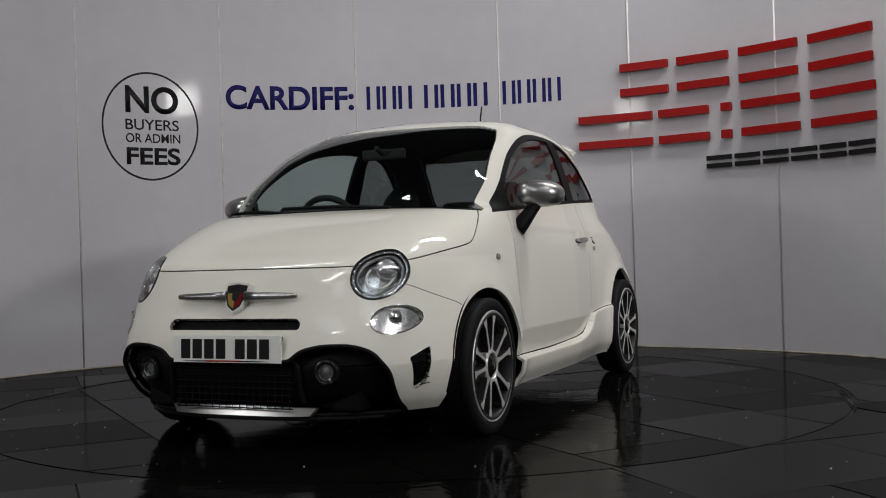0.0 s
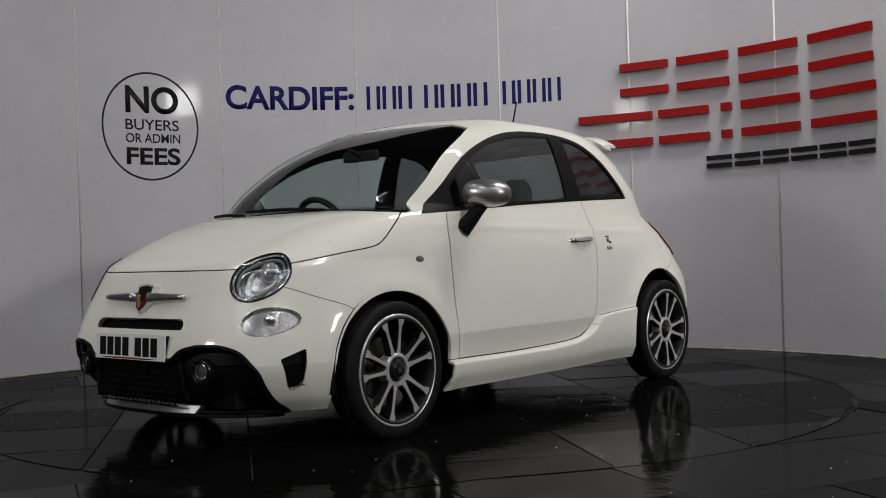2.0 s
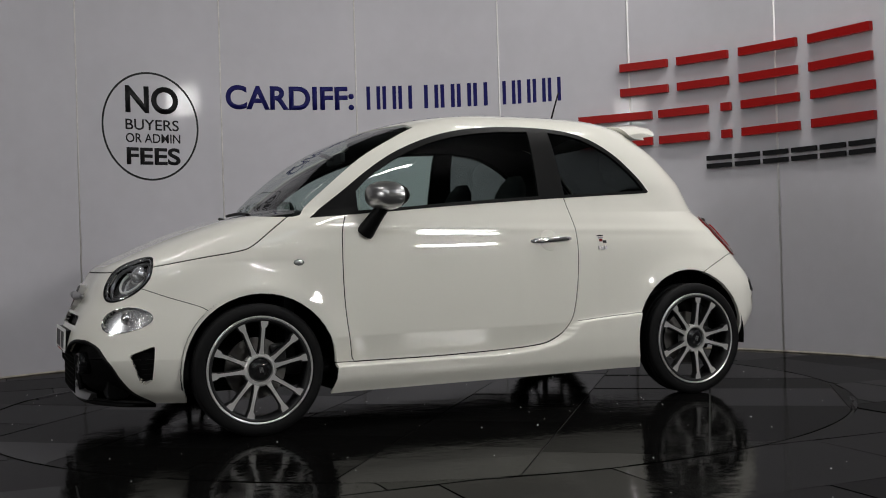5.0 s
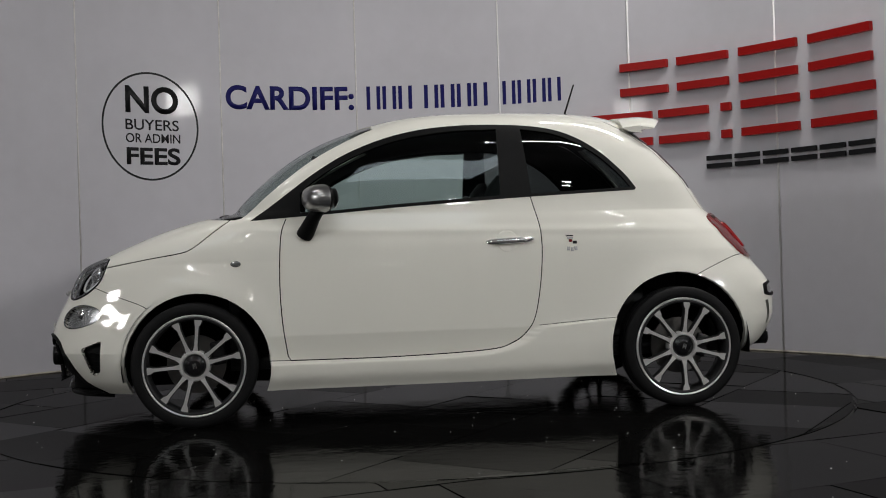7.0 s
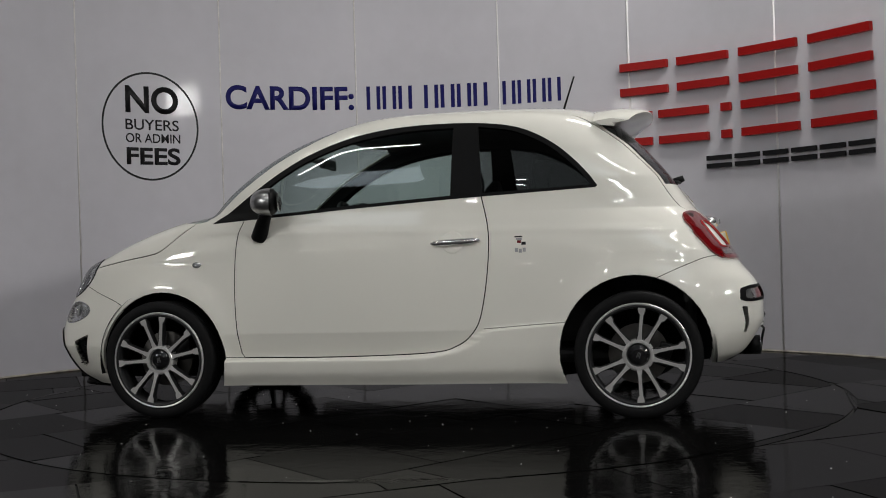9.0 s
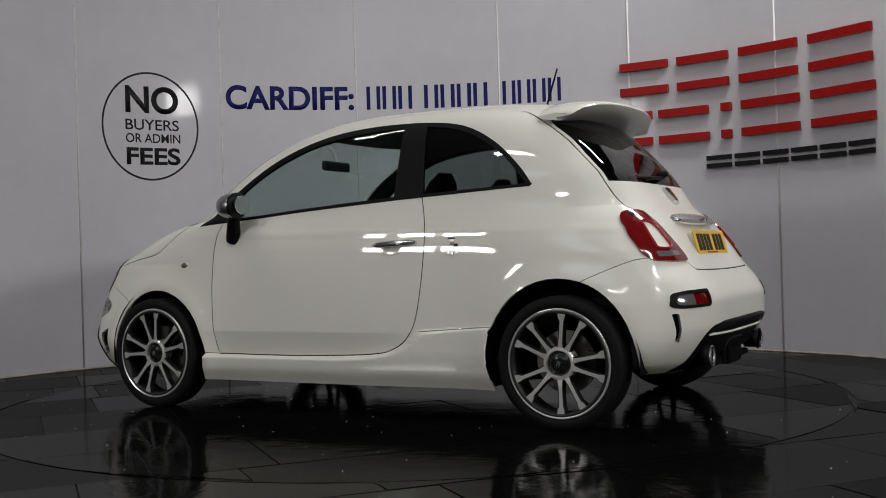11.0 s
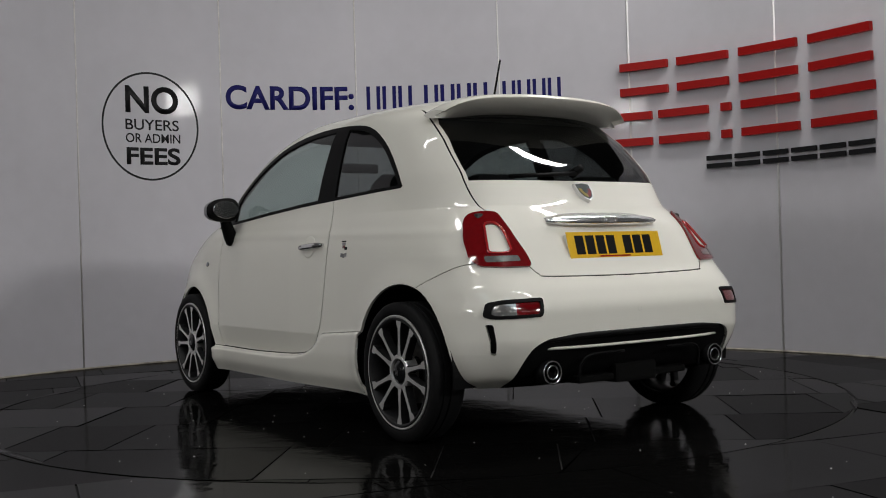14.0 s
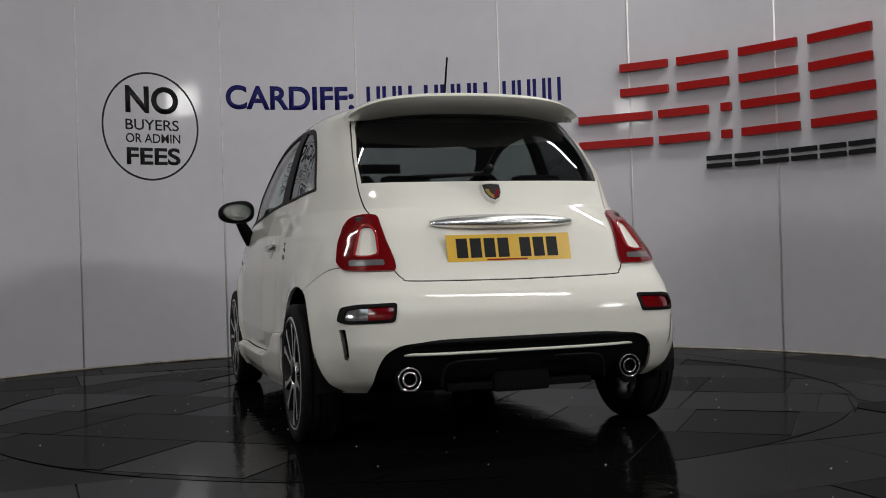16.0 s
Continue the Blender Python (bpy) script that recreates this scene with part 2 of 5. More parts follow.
def build_floor():
    b = bmesh.new()
    box(b, (-14, -16, -0.3), (14, 10, -0.0062))
    fl = part("floor", b, GROUT, None)
    tagged(fl, "glossy black slate-effect floor with fine joints", "floor", kind="structure")
    return fl


def build_turntable():
    t = new("turntable")
    tagged(t, "round turntable flush with the floor, black glossy slate tiles", "turntable")
    part("disc", lathe([(RING - 0.004, -0.0062), (RING - 0.004, -0.0050)], 96, "Z"), GROUT, t)
    return t


build_wall()
floor_ob = build_floor()
turntable = build_turntable()
# ---------------------------------------------------------------- the hall around
def build_hall():
    b = bmesh.new()
    box(b, (-14, -16.3, 0), (14, -16, 7))
    tagged(part("wall_south", b, HALLM, None), "dark hall wall far from the booth", "wall", kind="structure")
    for name, lo, hi in (("wall_west", (-14.3, -16, 0), (-14, 10, 7)), ("wall_east", (14, -16, 0), (14.3, 10, 7)), ("wall_north", (-14, 10, 0), (14, 10.3, 7))):
        b = bmesh.new()
        box(b, lo, hi)
        tagged(part(name, b, HALLM, None), "dark hall wall", "wall", kind="structure")
    b = bmesh.new()
    box(b, (-14, -16, 7), (14, 10, 7.3))
    tagged(part("ceiling", b, HALLM, None), "dark hall roof", "ceiling", kind="structure")


def area_light(name, loc, target, sx, sy, watts, color):
    li = bpy.data.lights.new(name, "AREA")
    li.shape, li.size, li.size_y, li.energy, li.color = "RECTANGLE", sx, sy, watts, color
    ob = new(name, li)
    ob.matrix_basis = look(loc, target)
    return ob


def strip_light(x, y, z, length, watts):
    """A long batten lamp hung from the roof on rods, with its lit underside."""
    th = new("strip_light")
    th.matrix_basis = pose(x, y, z)
    tagged(th, "long white batten lamp hung from the dark roof", "lamp", group="batten lamps")
    b = bmesh.new()
    box(b, (-length / 2, -0.12, 0.01), (length / 2, 0.12, 0.09), 0.008)
    part("housing", b, SEAM, th)
    for k in (-0.4, 0, 0.4):
        part("rod", tube([(k * length, 0, 0.08), (k * length, 0, 7.0 - z)], 0.008, 6), TRIMK, th)
    area_light("strip_lamp", (x, y, z), (x, y, z - 1), length - 0.1, 0.14, watts, (1.0, 0.98, 0.95))


def far_batten(x, y, z, length):
    """A batten lamp at the far end of the hall: a housing with two lit tubes."""
    th = new("strip_light")
    th.matrix_basis = pose(x, y, z)
    tagged(th, "long white batten lamp hung from the dark roof", "lamp", group="batten lamps")
    b = bmesh.new()
    box(b, (-length / 2, -0.12, 0.03), (length / 2, 0.12, 0.09), 0.008)
    part("housing", b, SEAM, th)
    for k in (-1, 1):
        part("fluorescent_tube", tube([(-length / 2 + 0.05, k * 0.06, 0), (length / 2 - 0.05, k * 0.06, 0)], 0.02, 8), TUBE_GLOW, th, "lit tube", True)
        part("rod", tube([(k * 0.4 * length, 0, 0.08), (k * 0.4 * length, 0, 7.0 - z)], 0.008, 6), TRIMK, th)


def wall_tube(x, z):
    """A single lit tube on the hall's far wall."""
    th = new("wall_light")
    th.matrix_basis = pose(x, -15.9, z)
    tagged(th, "lit fluorescent tube on the dark hall wall", "lamp", group="wall lamps")
    b = bmesh.new()
    box(b, (-0.65, -0.1, -0.05), (0.65, 0.0, 0.05), 0.01)
    part("housing", b, SEAM, th)
    part("fluorescent_tube", tube([(-0.6, 0.03, 0), (0.6, 0.03, 0)], 0.025, 8), TUBE_GLOW, th, "lit tube", True)


def skylight(x, y):
    """A ribbed translucent roof sheet that lets daylight into the hall."""
    th = new("skylight")
    th.matrix_basis = pose(x, y, 6.96)
    tagged(th, "ribbed translucent roof sheet lit by daylight", "skylight", group="skylights")
    for k in range(6):
        b = bmesh.new()
        box(b, (-1.5, -0.96 + 0.33 * k, 0), (1.5, -0.68 + 0.33 * k, 0.03), 0.006)
        part("sheet", b, SKY_GLOW, th)


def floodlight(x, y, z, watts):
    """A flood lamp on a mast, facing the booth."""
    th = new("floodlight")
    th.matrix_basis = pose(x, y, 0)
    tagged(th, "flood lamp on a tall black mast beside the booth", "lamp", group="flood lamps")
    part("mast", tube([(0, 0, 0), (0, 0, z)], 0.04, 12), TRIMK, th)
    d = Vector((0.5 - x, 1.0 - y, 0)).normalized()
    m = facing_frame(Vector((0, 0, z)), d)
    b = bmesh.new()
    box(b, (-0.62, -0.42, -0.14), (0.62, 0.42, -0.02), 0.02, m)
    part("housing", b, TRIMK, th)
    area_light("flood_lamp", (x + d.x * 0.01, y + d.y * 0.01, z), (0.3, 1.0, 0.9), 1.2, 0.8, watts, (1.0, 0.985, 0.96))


def facing_frame(p, n):
    x = Vector((0, 0, 1)).cross(n).normalized()
    m = Matrix((x, n.cross(x), n)).transposed().to_4x4()
    m.translation = p
    return m


build_hall()
# The 125 W lamp at (2.7, 0.1) is an added fill for the right wall.
for x, y, z, watts in ((-3.2, -0.8, 6.0, 40.0), (2.7, 0.1, 5.0, 125.0), (-3.2, -4.4, 6.0, 40.0), (3.2, -4.4, 6.0, 60.0), (-3.2, -9.0, 6.0, 60.0), (3.2, -9.0, 6.0, 78.0)):
    strip_light(x, y, z, 2.4, watts)
for x in (-7.5, -2.5, 2.5, 7.5):
    far_batten(x, -13.0, 5.6, 3.4)
for x in (-4.4, 1.8):
    skylight(x, -7.7)
for x, z in ((-5.2, 3.1), (-1.6, 2.7), (1.9, 3.3), (5.4, 2.9)):
    wall_tube(x, z)
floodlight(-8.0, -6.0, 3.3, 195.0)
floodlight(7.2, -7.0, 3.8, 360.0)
# ---------------------------------------------------------------- the car's body surface
# Plan outlines, level by level: height, nose, tail, half width.
LEVEL_Z = [.155, .22, .33, .43, .52, .60, .68, .74, .80, .86, .915, .955, .975, .99, 1.05, 1.12, 1.225, 1.32, 1.385, 1.435, 1.465, 1.483, 1.491]
NOSE_X = [1.82, 1.88, 1.902, 1.884, 1.85, 1.808, 1.769, 1.726, 1.602, 1.465, 1.318, 1.175, 1.058, 1.003, 0.945, 0.873, 0.752, 0.606, 0.46, 0.311, 0.164, -0.093, -0.393]
TAIL_X = [-1.608, -1.673, -1.713, -1.736, -1.736, -1.704, -1.64, -1.6, -1.562, -1.525, -1.478, -1.44, -1.423, -1.411, -1.37, -1.322, -1.236, -1.146, -1.08, -1.02, -0.954, -0.853, -0.603]
HALF_W = [.765, .789, .801, .801, .799, .796, .791, .786, .778, .764, .748, .734, .728, .724, .709, .691, .657, .621, .580, .518, .419, .295, .107]
# How square each outline's corners are, at nose and tail (exponents along x and y).
CORNER_Z = [0.155, 0.350, 0.500, 0.750, 0.950, 1.100, 1.250, 1.400, 1.491]
NOSE_N = [5.7, 5.8, 4.8, 4.35, 7.6, 9, 7, 4.0, 2.2]
NOSE_M = [2.6, 4.2, 4.7, 4.8, 4.4, 4.4, 3.5, 2.3, 1.5]
TAIL_N = [8, 8, 7.5, 6.2, 4.6, 4.6, 4.6, 4.0, 2.4]
TAIL_M = [4, 5.5, 6, 6, 4.2, 5.5, 5, 3.6, 2.2]
XC = -0.1
WHEEL_F, WHEEL_R, WHEEL_Z = 1.15, -1.15, 0.285


def outline(q, count):
    """Half a plan outline (y >= 0) at level parameter q, nose to tail, evenly spaced."""
    idx = np.arange(len(LEVEL_Z))
    z, xf, xr, w = (float(pchip(idx, t, q)) for t in (LEVEL_Z, NOSE_X, TAIL_X, HALF_W))
    nf, mf, nr, mr = (float(np.interp(z, CORNER_Z, t)) for t in (NOSE_N, NOSE_M, TAIL_N, TAIL_M))
    xc = min(max(XC, xr + 0.3 * (xf - xr)), xf - 0.3 * (xf - xr))
    out = []
    for a, n, m, half in ((xf - xc, nf, mf, 0), (xr - xc, nr, mr, 1)):
        t = np.linspace(0, math.pi / 2, 400)
        x = xc + a * np.cos(t) ** (2 / n)
        y = w * np.sin(t) ** (2 / m)
        s = np.concatenate([[0], np.cumsum(np.hypot(np.diff(x), np.diff(y)))])
        k = np.linspace(0, s[-1], count // 2 + 1)
        x, y = np.interp(k, s, x), np.interp(k, s, y)
        if half:
            x, y = x[::-1][1:], y[::-1][1:]
        out.append(np.stack([x, y], 1))
    xy = np.concatenate(out)
    return np.c_[xy, np.full(len(xy), z)]


def flare(p):
    """Wheel-arch lips, skirts and waist crease, added to the width."""
    x, y, z = p[:, 0], p[:, 1], p[:, 2]
    side = np.clip((y - 0.5) / 0.2, 0, 1)
    d = np.zeros(len(p))
    for wx in (WHEEL_F, WHEEL_R):
        r = np.hypot(x - wx, z - WHEEL_Z)
        d += 0.020 * np.exp(-((r - 0.34) / 0.075) ** 2)
    mid = np.clip((0.83 - x) / 0.03, 0, 1) * np.clip((x + 0.85) / 0.03, 0, 1)
    edge = np.interp(x, [-.82, -.47, -.43, -.38, -.3, -.2, 0, .8], [.434, .409, .388, .345, .312, .293, .282, .282])
    step = 1 / (1 + np.exp(np.clip((z - edge) / 0.003, -30, 30)))
    d += mid * (0.017 * step - 0.012 * step * np.clip((0.22 - z) / 0.06, 0, 1) - 0.024 * np.clip((0.405 - z) / 0.115, 0, 1) * (1 - step))
    d += 0.0035 * np.exp(-((z - 0.875 - 0.02 * x) / 0.018) ** 2) * np.clip((1.0 - x) / 0.3, 0, 1)
    d -= 0.026 * np.clip((-0.15 - x) / 0.45, 0, 1) * (1 - np.clip((-x - 1.28) / 0.25, 0, 1) * np.clip((0.95 - z) / 0.2, 0, 1))
    p[:, 1] += d * side
    # the tail's underside rises behind the rear wheels
    k = np.clip((-1.22 - x) / 0.22, 0, 1)
    low = 0.155 + 0.078 * k * k * (3 - 2 * k)
    p[:, 2] = np.where(z < 0.43, low + (z - 0.155) * (0.43 - low) / 0.275, z)
    return p


def body_surface(levels=150, count=170):
    """The closed half body as rows of points, sill to roof."""
    rows = []
    steps = np.unique(np.round(np.concatenate([np.linspace(0, len(LEVEL_Z) - 1, levels + 1), np.linspace(1.45, 1.75, 16), np.linspace(1.75, 3.1, 30)]), 4))
    for q in steps:
        rows.append(flare(outline(q, count)))
    return rows


def half_body():
    rows = body_surface()
    b = bmesh.new()
    vs = [[b.verts.new(p) for p in r] for r in rows]
    for r0, r1 in zip(vs, vs[1:]):
        for i in range(len(r0) - 1):
            b.faces.new((r0[i], r0[i + 1], r1[i + 1], r1[i]))
    b.faces.new(vs[-1])
    b.normal_update()
    return b


# ---------------------------------------------------------------- cutting the body into panels
def ellipse(cx, cy, a, b, tilt, n=36):
    c, s = math.cos(radians(tilt)), math.sin(radians(tilt))
    return [(cx + a * math.cos(t) * c - b * math.sin(t) * s, cy + a * math.cos(t) * s + b * math.sin(t) * c)
            for t in (2 * math.pi * k / n for k in range(n))]


def rounded(poly, r, n=4):
    """A polygon with rounded corners."""
    out = []
    for i, p in enumerate(poly):
        p, a, b = Vector(p), Vector(poly[i - 1]), Vector(poly[(i + 1) % len(poly)])
        d0, d1 = (a - p), (b - p)
        k = min(r, d0.length * 0.45, d1.length * 0.45)
        s, e = p + d0.normalized() * k, p + d1.normalized() * k
        for j in range(n + 1):
            t = j / n
            out.append(tuple((1 - t) ** 2 * s + 2 * t * (1 - t) * p + t * t * e))
    return out


def smooth_line(pts, n=5):
    """A Catmull-Rom line through points."""
    P = [Vector(p) for p in pts]
    P = [2 * P[0] - P[1]] + P + [2 * P[-1] - P[-2]]
    out = []
    for i in range(1, len(P) - 2):
        for j in range(n):
            t = j / n
            a, b, c, d = P[i - 1:i + 3]
            out.append(tuple(0.5 * (2 * b + (c - a) * t + (2 * a - 5 * b + 4 * c - d) * t * t + (3 * b - a - 3 * c + d) * t**3)))
    return out + [tuple(P[-2])]


def ribbon(line, half=0.0026):
    """A thin closed strip round a line."""
    L, R = [], []
    for i, p in enumerate(line):
        a, b = Vector(line[max(i - 1, 0)]), Vector(line[min(i + 1, len(line) - 1)])
        d = (b - a).normalized() * half
        L.append((p[0] - d[1], p[1] + d[0]))
        R.append((p[0] + d[1], p[1] - d[0]))
    return L + R[::-1]


def inside(poly, x, y):
    hit = False
    for (x0, y0), (x1, y1) in zip(poly, poly[1:] + poly[:1]):
        if (y0 > y) != (y1 > y) and x < (x1 - x0) * (y - y0) / (y1 - y0) + x0:
            hit = not hit
    return hit


VIEWS = {"side": (0, 2, lambda c, n: c.y > 0.25 and n.y > 0.12),
         "front": (1, 2, lambda c, n: c.x > 0.1 and n.x > 0.08),
         "flank": (0, 2, lambda c, n: c.x > 0.2 and c.z > 0.9),
         "rear": (1, 2, lambda c, n: c.x < -0.6 and n.x < -0.06)}


def carve(b, poly, view):
    """Cuts the surface along a polygon seen in one view."""
    ia, ib, keep = VIEWS[view]
    xs, ys = [p[0] for p in poly], [p[1] for p in poly]
    lo, hi = (min(xs) - 0.03, min(ys) - 0.03), (max(xs) + 0.03, max(ys) + 0.03)
    work = []
    for f in b.faces:
        c = f.calc_center_median()
        if lo[0] < c[ia] < hi[0] and lo[1] < c[ib] < hi[1] and keep(c, f.normal):
            work.append(f)
    for p, q in zip(poly, poly[1:] + poly[:1]):
        d = (q[0] - p[0], q[1] - p[1])
        if math.hypot(*d) < 1e-5:
            continue
        x0, x1, y0, y1 = min(p[0], q[0]) - 0.001, max(p[0], q[0]) + 0.001, min(p[1], q[1]) - 0.001, max(p[1], q[1]) + 0.001
        near, rest = [], []
        for f in work:
            cs = [v.co for v in f.verts]
            if (max(c[ia] for c in cs) >= x0 and min(c[ia] for c in cs) <= x1
                    and max(c[ib] for c in cs) >= y0 and min(c[ib] for c in cs) <= y1):
                near.append(f)
            else:
                rest.append(f)
        if not near:
            continue
        co, no = Vector((0, 0, 0)), Vector((0, 0, 0))
        co[ia], co[ib], no[ia], no[ib] = p[0], p[1], -d[1], d[0]
        geom = list({e for f in near for e in f.edges}) + list({v for f in near for v in f.verts}) + near
        ret = bmesh.ops.bisect_plane(b, geom=geom, plane_co=co, plane_no=no.normalized(), dist=2e-5)
        seen = set(f for f in ret["geom"] if isinstance(f, bmesh.types.BMFace))
        seen.update(f for f in near if f.is_valid)
        work = rest + list(seen)


def mark(b, layer, poly, view, value, only=None):
    ia, ib, keep = VIEWS[view]
    xs, ys = [p[0] for p in poly], [p[1] for p in poly]
    for f in b.faces:
        c = f.calc_center_median()
        if min(xs) < c[ia] < max(xs) and min(ys) < c[ib] < max(ys) and keep(c, f.normal):
            if (only is None or f[layer] in only) and inside(poly, c[ia], c[ib]):
                f[layer] = value


# Shapes on the body, seen from the side (x, z), the front and the rear (y, z).
ARCH_F = ellipse(1.137, 0.280, 0.334, 0.334, 0, 44)
ARCH_R = ellipse(-1.140, 0.298, 0.340, 0.345, 0, 44)
DLO_TOP = [(.885, .941), (.745, 1.043), (.574, 1.169), (.409, 1.264), (.187, 1.344), (-.065, 1.384), (-.38, 1.387), (-.614, 1.354), (-.789, 1.264), (-.919, 1.144), (-.985, 1.058)]
DLO = smooth_line(DLO_TOP, 4) + [(-.975, 1.049), (-.621, 1.033), (-.321, 1.018), (.206, .987), (.474, .967)]
GLASS_DOOR = smooth_line([(.655, 1.062), (.574, 1.135), (.409, 1.233), (.187, 1.315), (-.065, 1.356), (-.305, 1.365)], 4) + [(-.300, 1.034), (.206, 1.003), (.474, .982), (.655, .971)]
GLASS_REAR = smooth_line([(-.425, 1.365), (-.60, 1.335), (-.772, 1.248), (-.895, 1.138), (-.955, 1.066)], 4) + [(-.945, 1.062), (-.621, 1.048), (-.452, 1.040)]
DOOR = smooth_line([(.722, .947), (.747, .862), (.756, .653), (.748, .471), (.727, .31)], 4) + smooth_line([(.714, .290), (.233, .289), (-.194, .303), (-.33, .335), (-.405, .395), (-.445, .48), (-.476, .666), (-.483, .854), (-.447, 1.025)], 5)
DOOR_AREA = DOOR + [(-.40, 1.2), (-.38, 1.3865), (-.065, 1.384), (.187, 1.344), (.409, 1.264), (.574, 1.169), (.722, 1.06)]
BONNET_SIDE = smooth_line([(1.60, .738), (1.533, .747), (1.357, .777), (1.214, .799), (1.151, .822), (1.059, .892), (.978, .951)], 4)
BUMPER_F = smooth_line([(1.66, .662), (1.60, .645), (1.52, .613), (1.40, .571), (1.36, .55)], 3)
BUMPER_R = smooth_line([(-1.545, .722), (-1.47, .714), (-1.409, .695), (-1.30, .652), (-1.24, .625)], 3)
SKIRT = [(-.455, .411), (-.83, .436)]
SKIRT_F = [(.714, .290), (.83, .294)]
SCOOP = rounded([(1.678, .372), (1.577, .409), (1.588, .262), (1.62, .243), (1.638, .262)], 0.012)
SCREEN_SIDE = smooth_line([(.945, .936), (.925, .955), (.795, 1.073), (.598, 1.225), (.40, 1.334), (.255, 1.400)], 5) + [(.235, 1.409), (1.5, 1.409), (1.5, .938)]
SCREEN_LOW = [(-.05, .972), (.33, .969), (.55, .959), (.70, .947), (.70, 1.6), (-.05, 1.6)]
BONNET_FRONT = [(-.01, .722), (.20, .722), (.39, .722), (.475, .725)]
HEADLIGHT = ellipse(.552, .690, .094, .087, 110)
LOWLAMP = ellipse(.626, .518, .067, .054, 0)
SLOT = rounded([(-.4, .489), (.300, .489), (.306, .512), (.285, .532), (-.4, .532)], 0.012)
GRILLE = rounded([(-.4, .372), (.275, .372), (.315, .41), (.40, .430), (.51, .430), (.58, .405), (.630, .332), (.622, .228), (.60, .10), (-.4, .10)], 0.03)
HATCH_GLASS = [(-.05, 1.06), (.316, 1.059), (.527, 1.059), (.527, 1.13), (.520, 1.19), (.491, 1.324), (.462, 1.372), (-.05, 1.385)]
HATCH = smooth_line([(.470, 1.41), (.503, 1.33), (.533, 1.19), (.541, 1.06), (.53, .96), (.505, .90)], 4)
HATCH_LOW = smooth_line([(.486, .72), (.470, .69), (.452, .672), (.425, .662), (.2, .657), (-.01, .655)], 4)
HATCH_AREA = HATCH + [(.488, .8)] + HATCH_LOW + [(-.01, 1.41)]
TAIL = rounded([(.618, .880), (.585, .914), (.535, .924), (.492, .918), (.494, .885), (.488, .822), (.470, .738), (.470, .699), (.58, .699), (.660, .705), (.674, .738), (.650, .815)], 0.022, 3)
TAIL_IN = rounded([(.567, .868), (.531, .870), (.520, .841), (.528, .765), (.560, .755), (.610, .757)], 0.012, 3)
TAIL_REV = rounded([(.632, .741), (.512, .741), (.510, .720), (.635, .718)], 0.006, 2)
REFLECT = rounded([(.690, .569), (.637, .579), (.492, .583), (.508, .512), (.676, .507), (.706, .517)], 0.014, 3)
REFLECT_IN = rounded([(.672, .560), (.637, .567), (.506, .571), (.518, .524), (.666, .520), (.685, .527)], 0.010, 3)
VENT = rounded([(.700, .488), (.680, .488), (.666, .368), (.682, .372)], 0.006, 2)
DIFFUSER = rounded([(-.4, .437), (.385, .435), (.49, .425), (.545, .395), (.570, .335), (.58, .249), (.60, .08), (-.4, .08)], 0.03)

CUTS = [("side", ARCH_F), ("side", ARCH_R), ("side", DLO), ("side", GLASS_DOOR), ("side", GLASS_REAR), ("side", ribbon(DOOR)),
        ("side", ribbon(BONNET_SIDE)), ("side", ribbon(BUMPER_F, 0.0017)), ("side", ribbon(BUMPER_R, 0.0017)), ("side", ribbon(SKIRT, 0.0017)),
        ("side", ribbon(SKIRT_F, 0.0017)), ("side", SCOOP),
        ("flank", SCREEN_SIDE), ("front", SCREEN_LOW), ("front", ribbon(BONNET_FRONT)), ("front", HEADLIGHT), ("front", LOWLAMP), ("front", SLOT), ("front", GRILLE),
        ("rear", HATCH_GLASS), ("rear", ribbon(HATCH)), ("rear", ribbon(HATCH_LOW)), ("rear", TAIL), ("rear", TAIL_IN), ("rear", TAIL_REV),
        ("rear", REFLECT), ("rear", REFLECT_IN), ("rear", VENT), ("rear", DIFFUSER)]
(BODY, HOLE, TRIM, DGLASS, RGLASS, DOORP, GAPS, BONNET, FBUMP, RBUMP, SCOOPS, SCREEN, HLAMP, LLAMP, SLOTS, GRILL, HGLASS, GATE, TLAMP, TIN, TREV,
 REFL, REFLIN, VENTS, DIFF) = range(25)


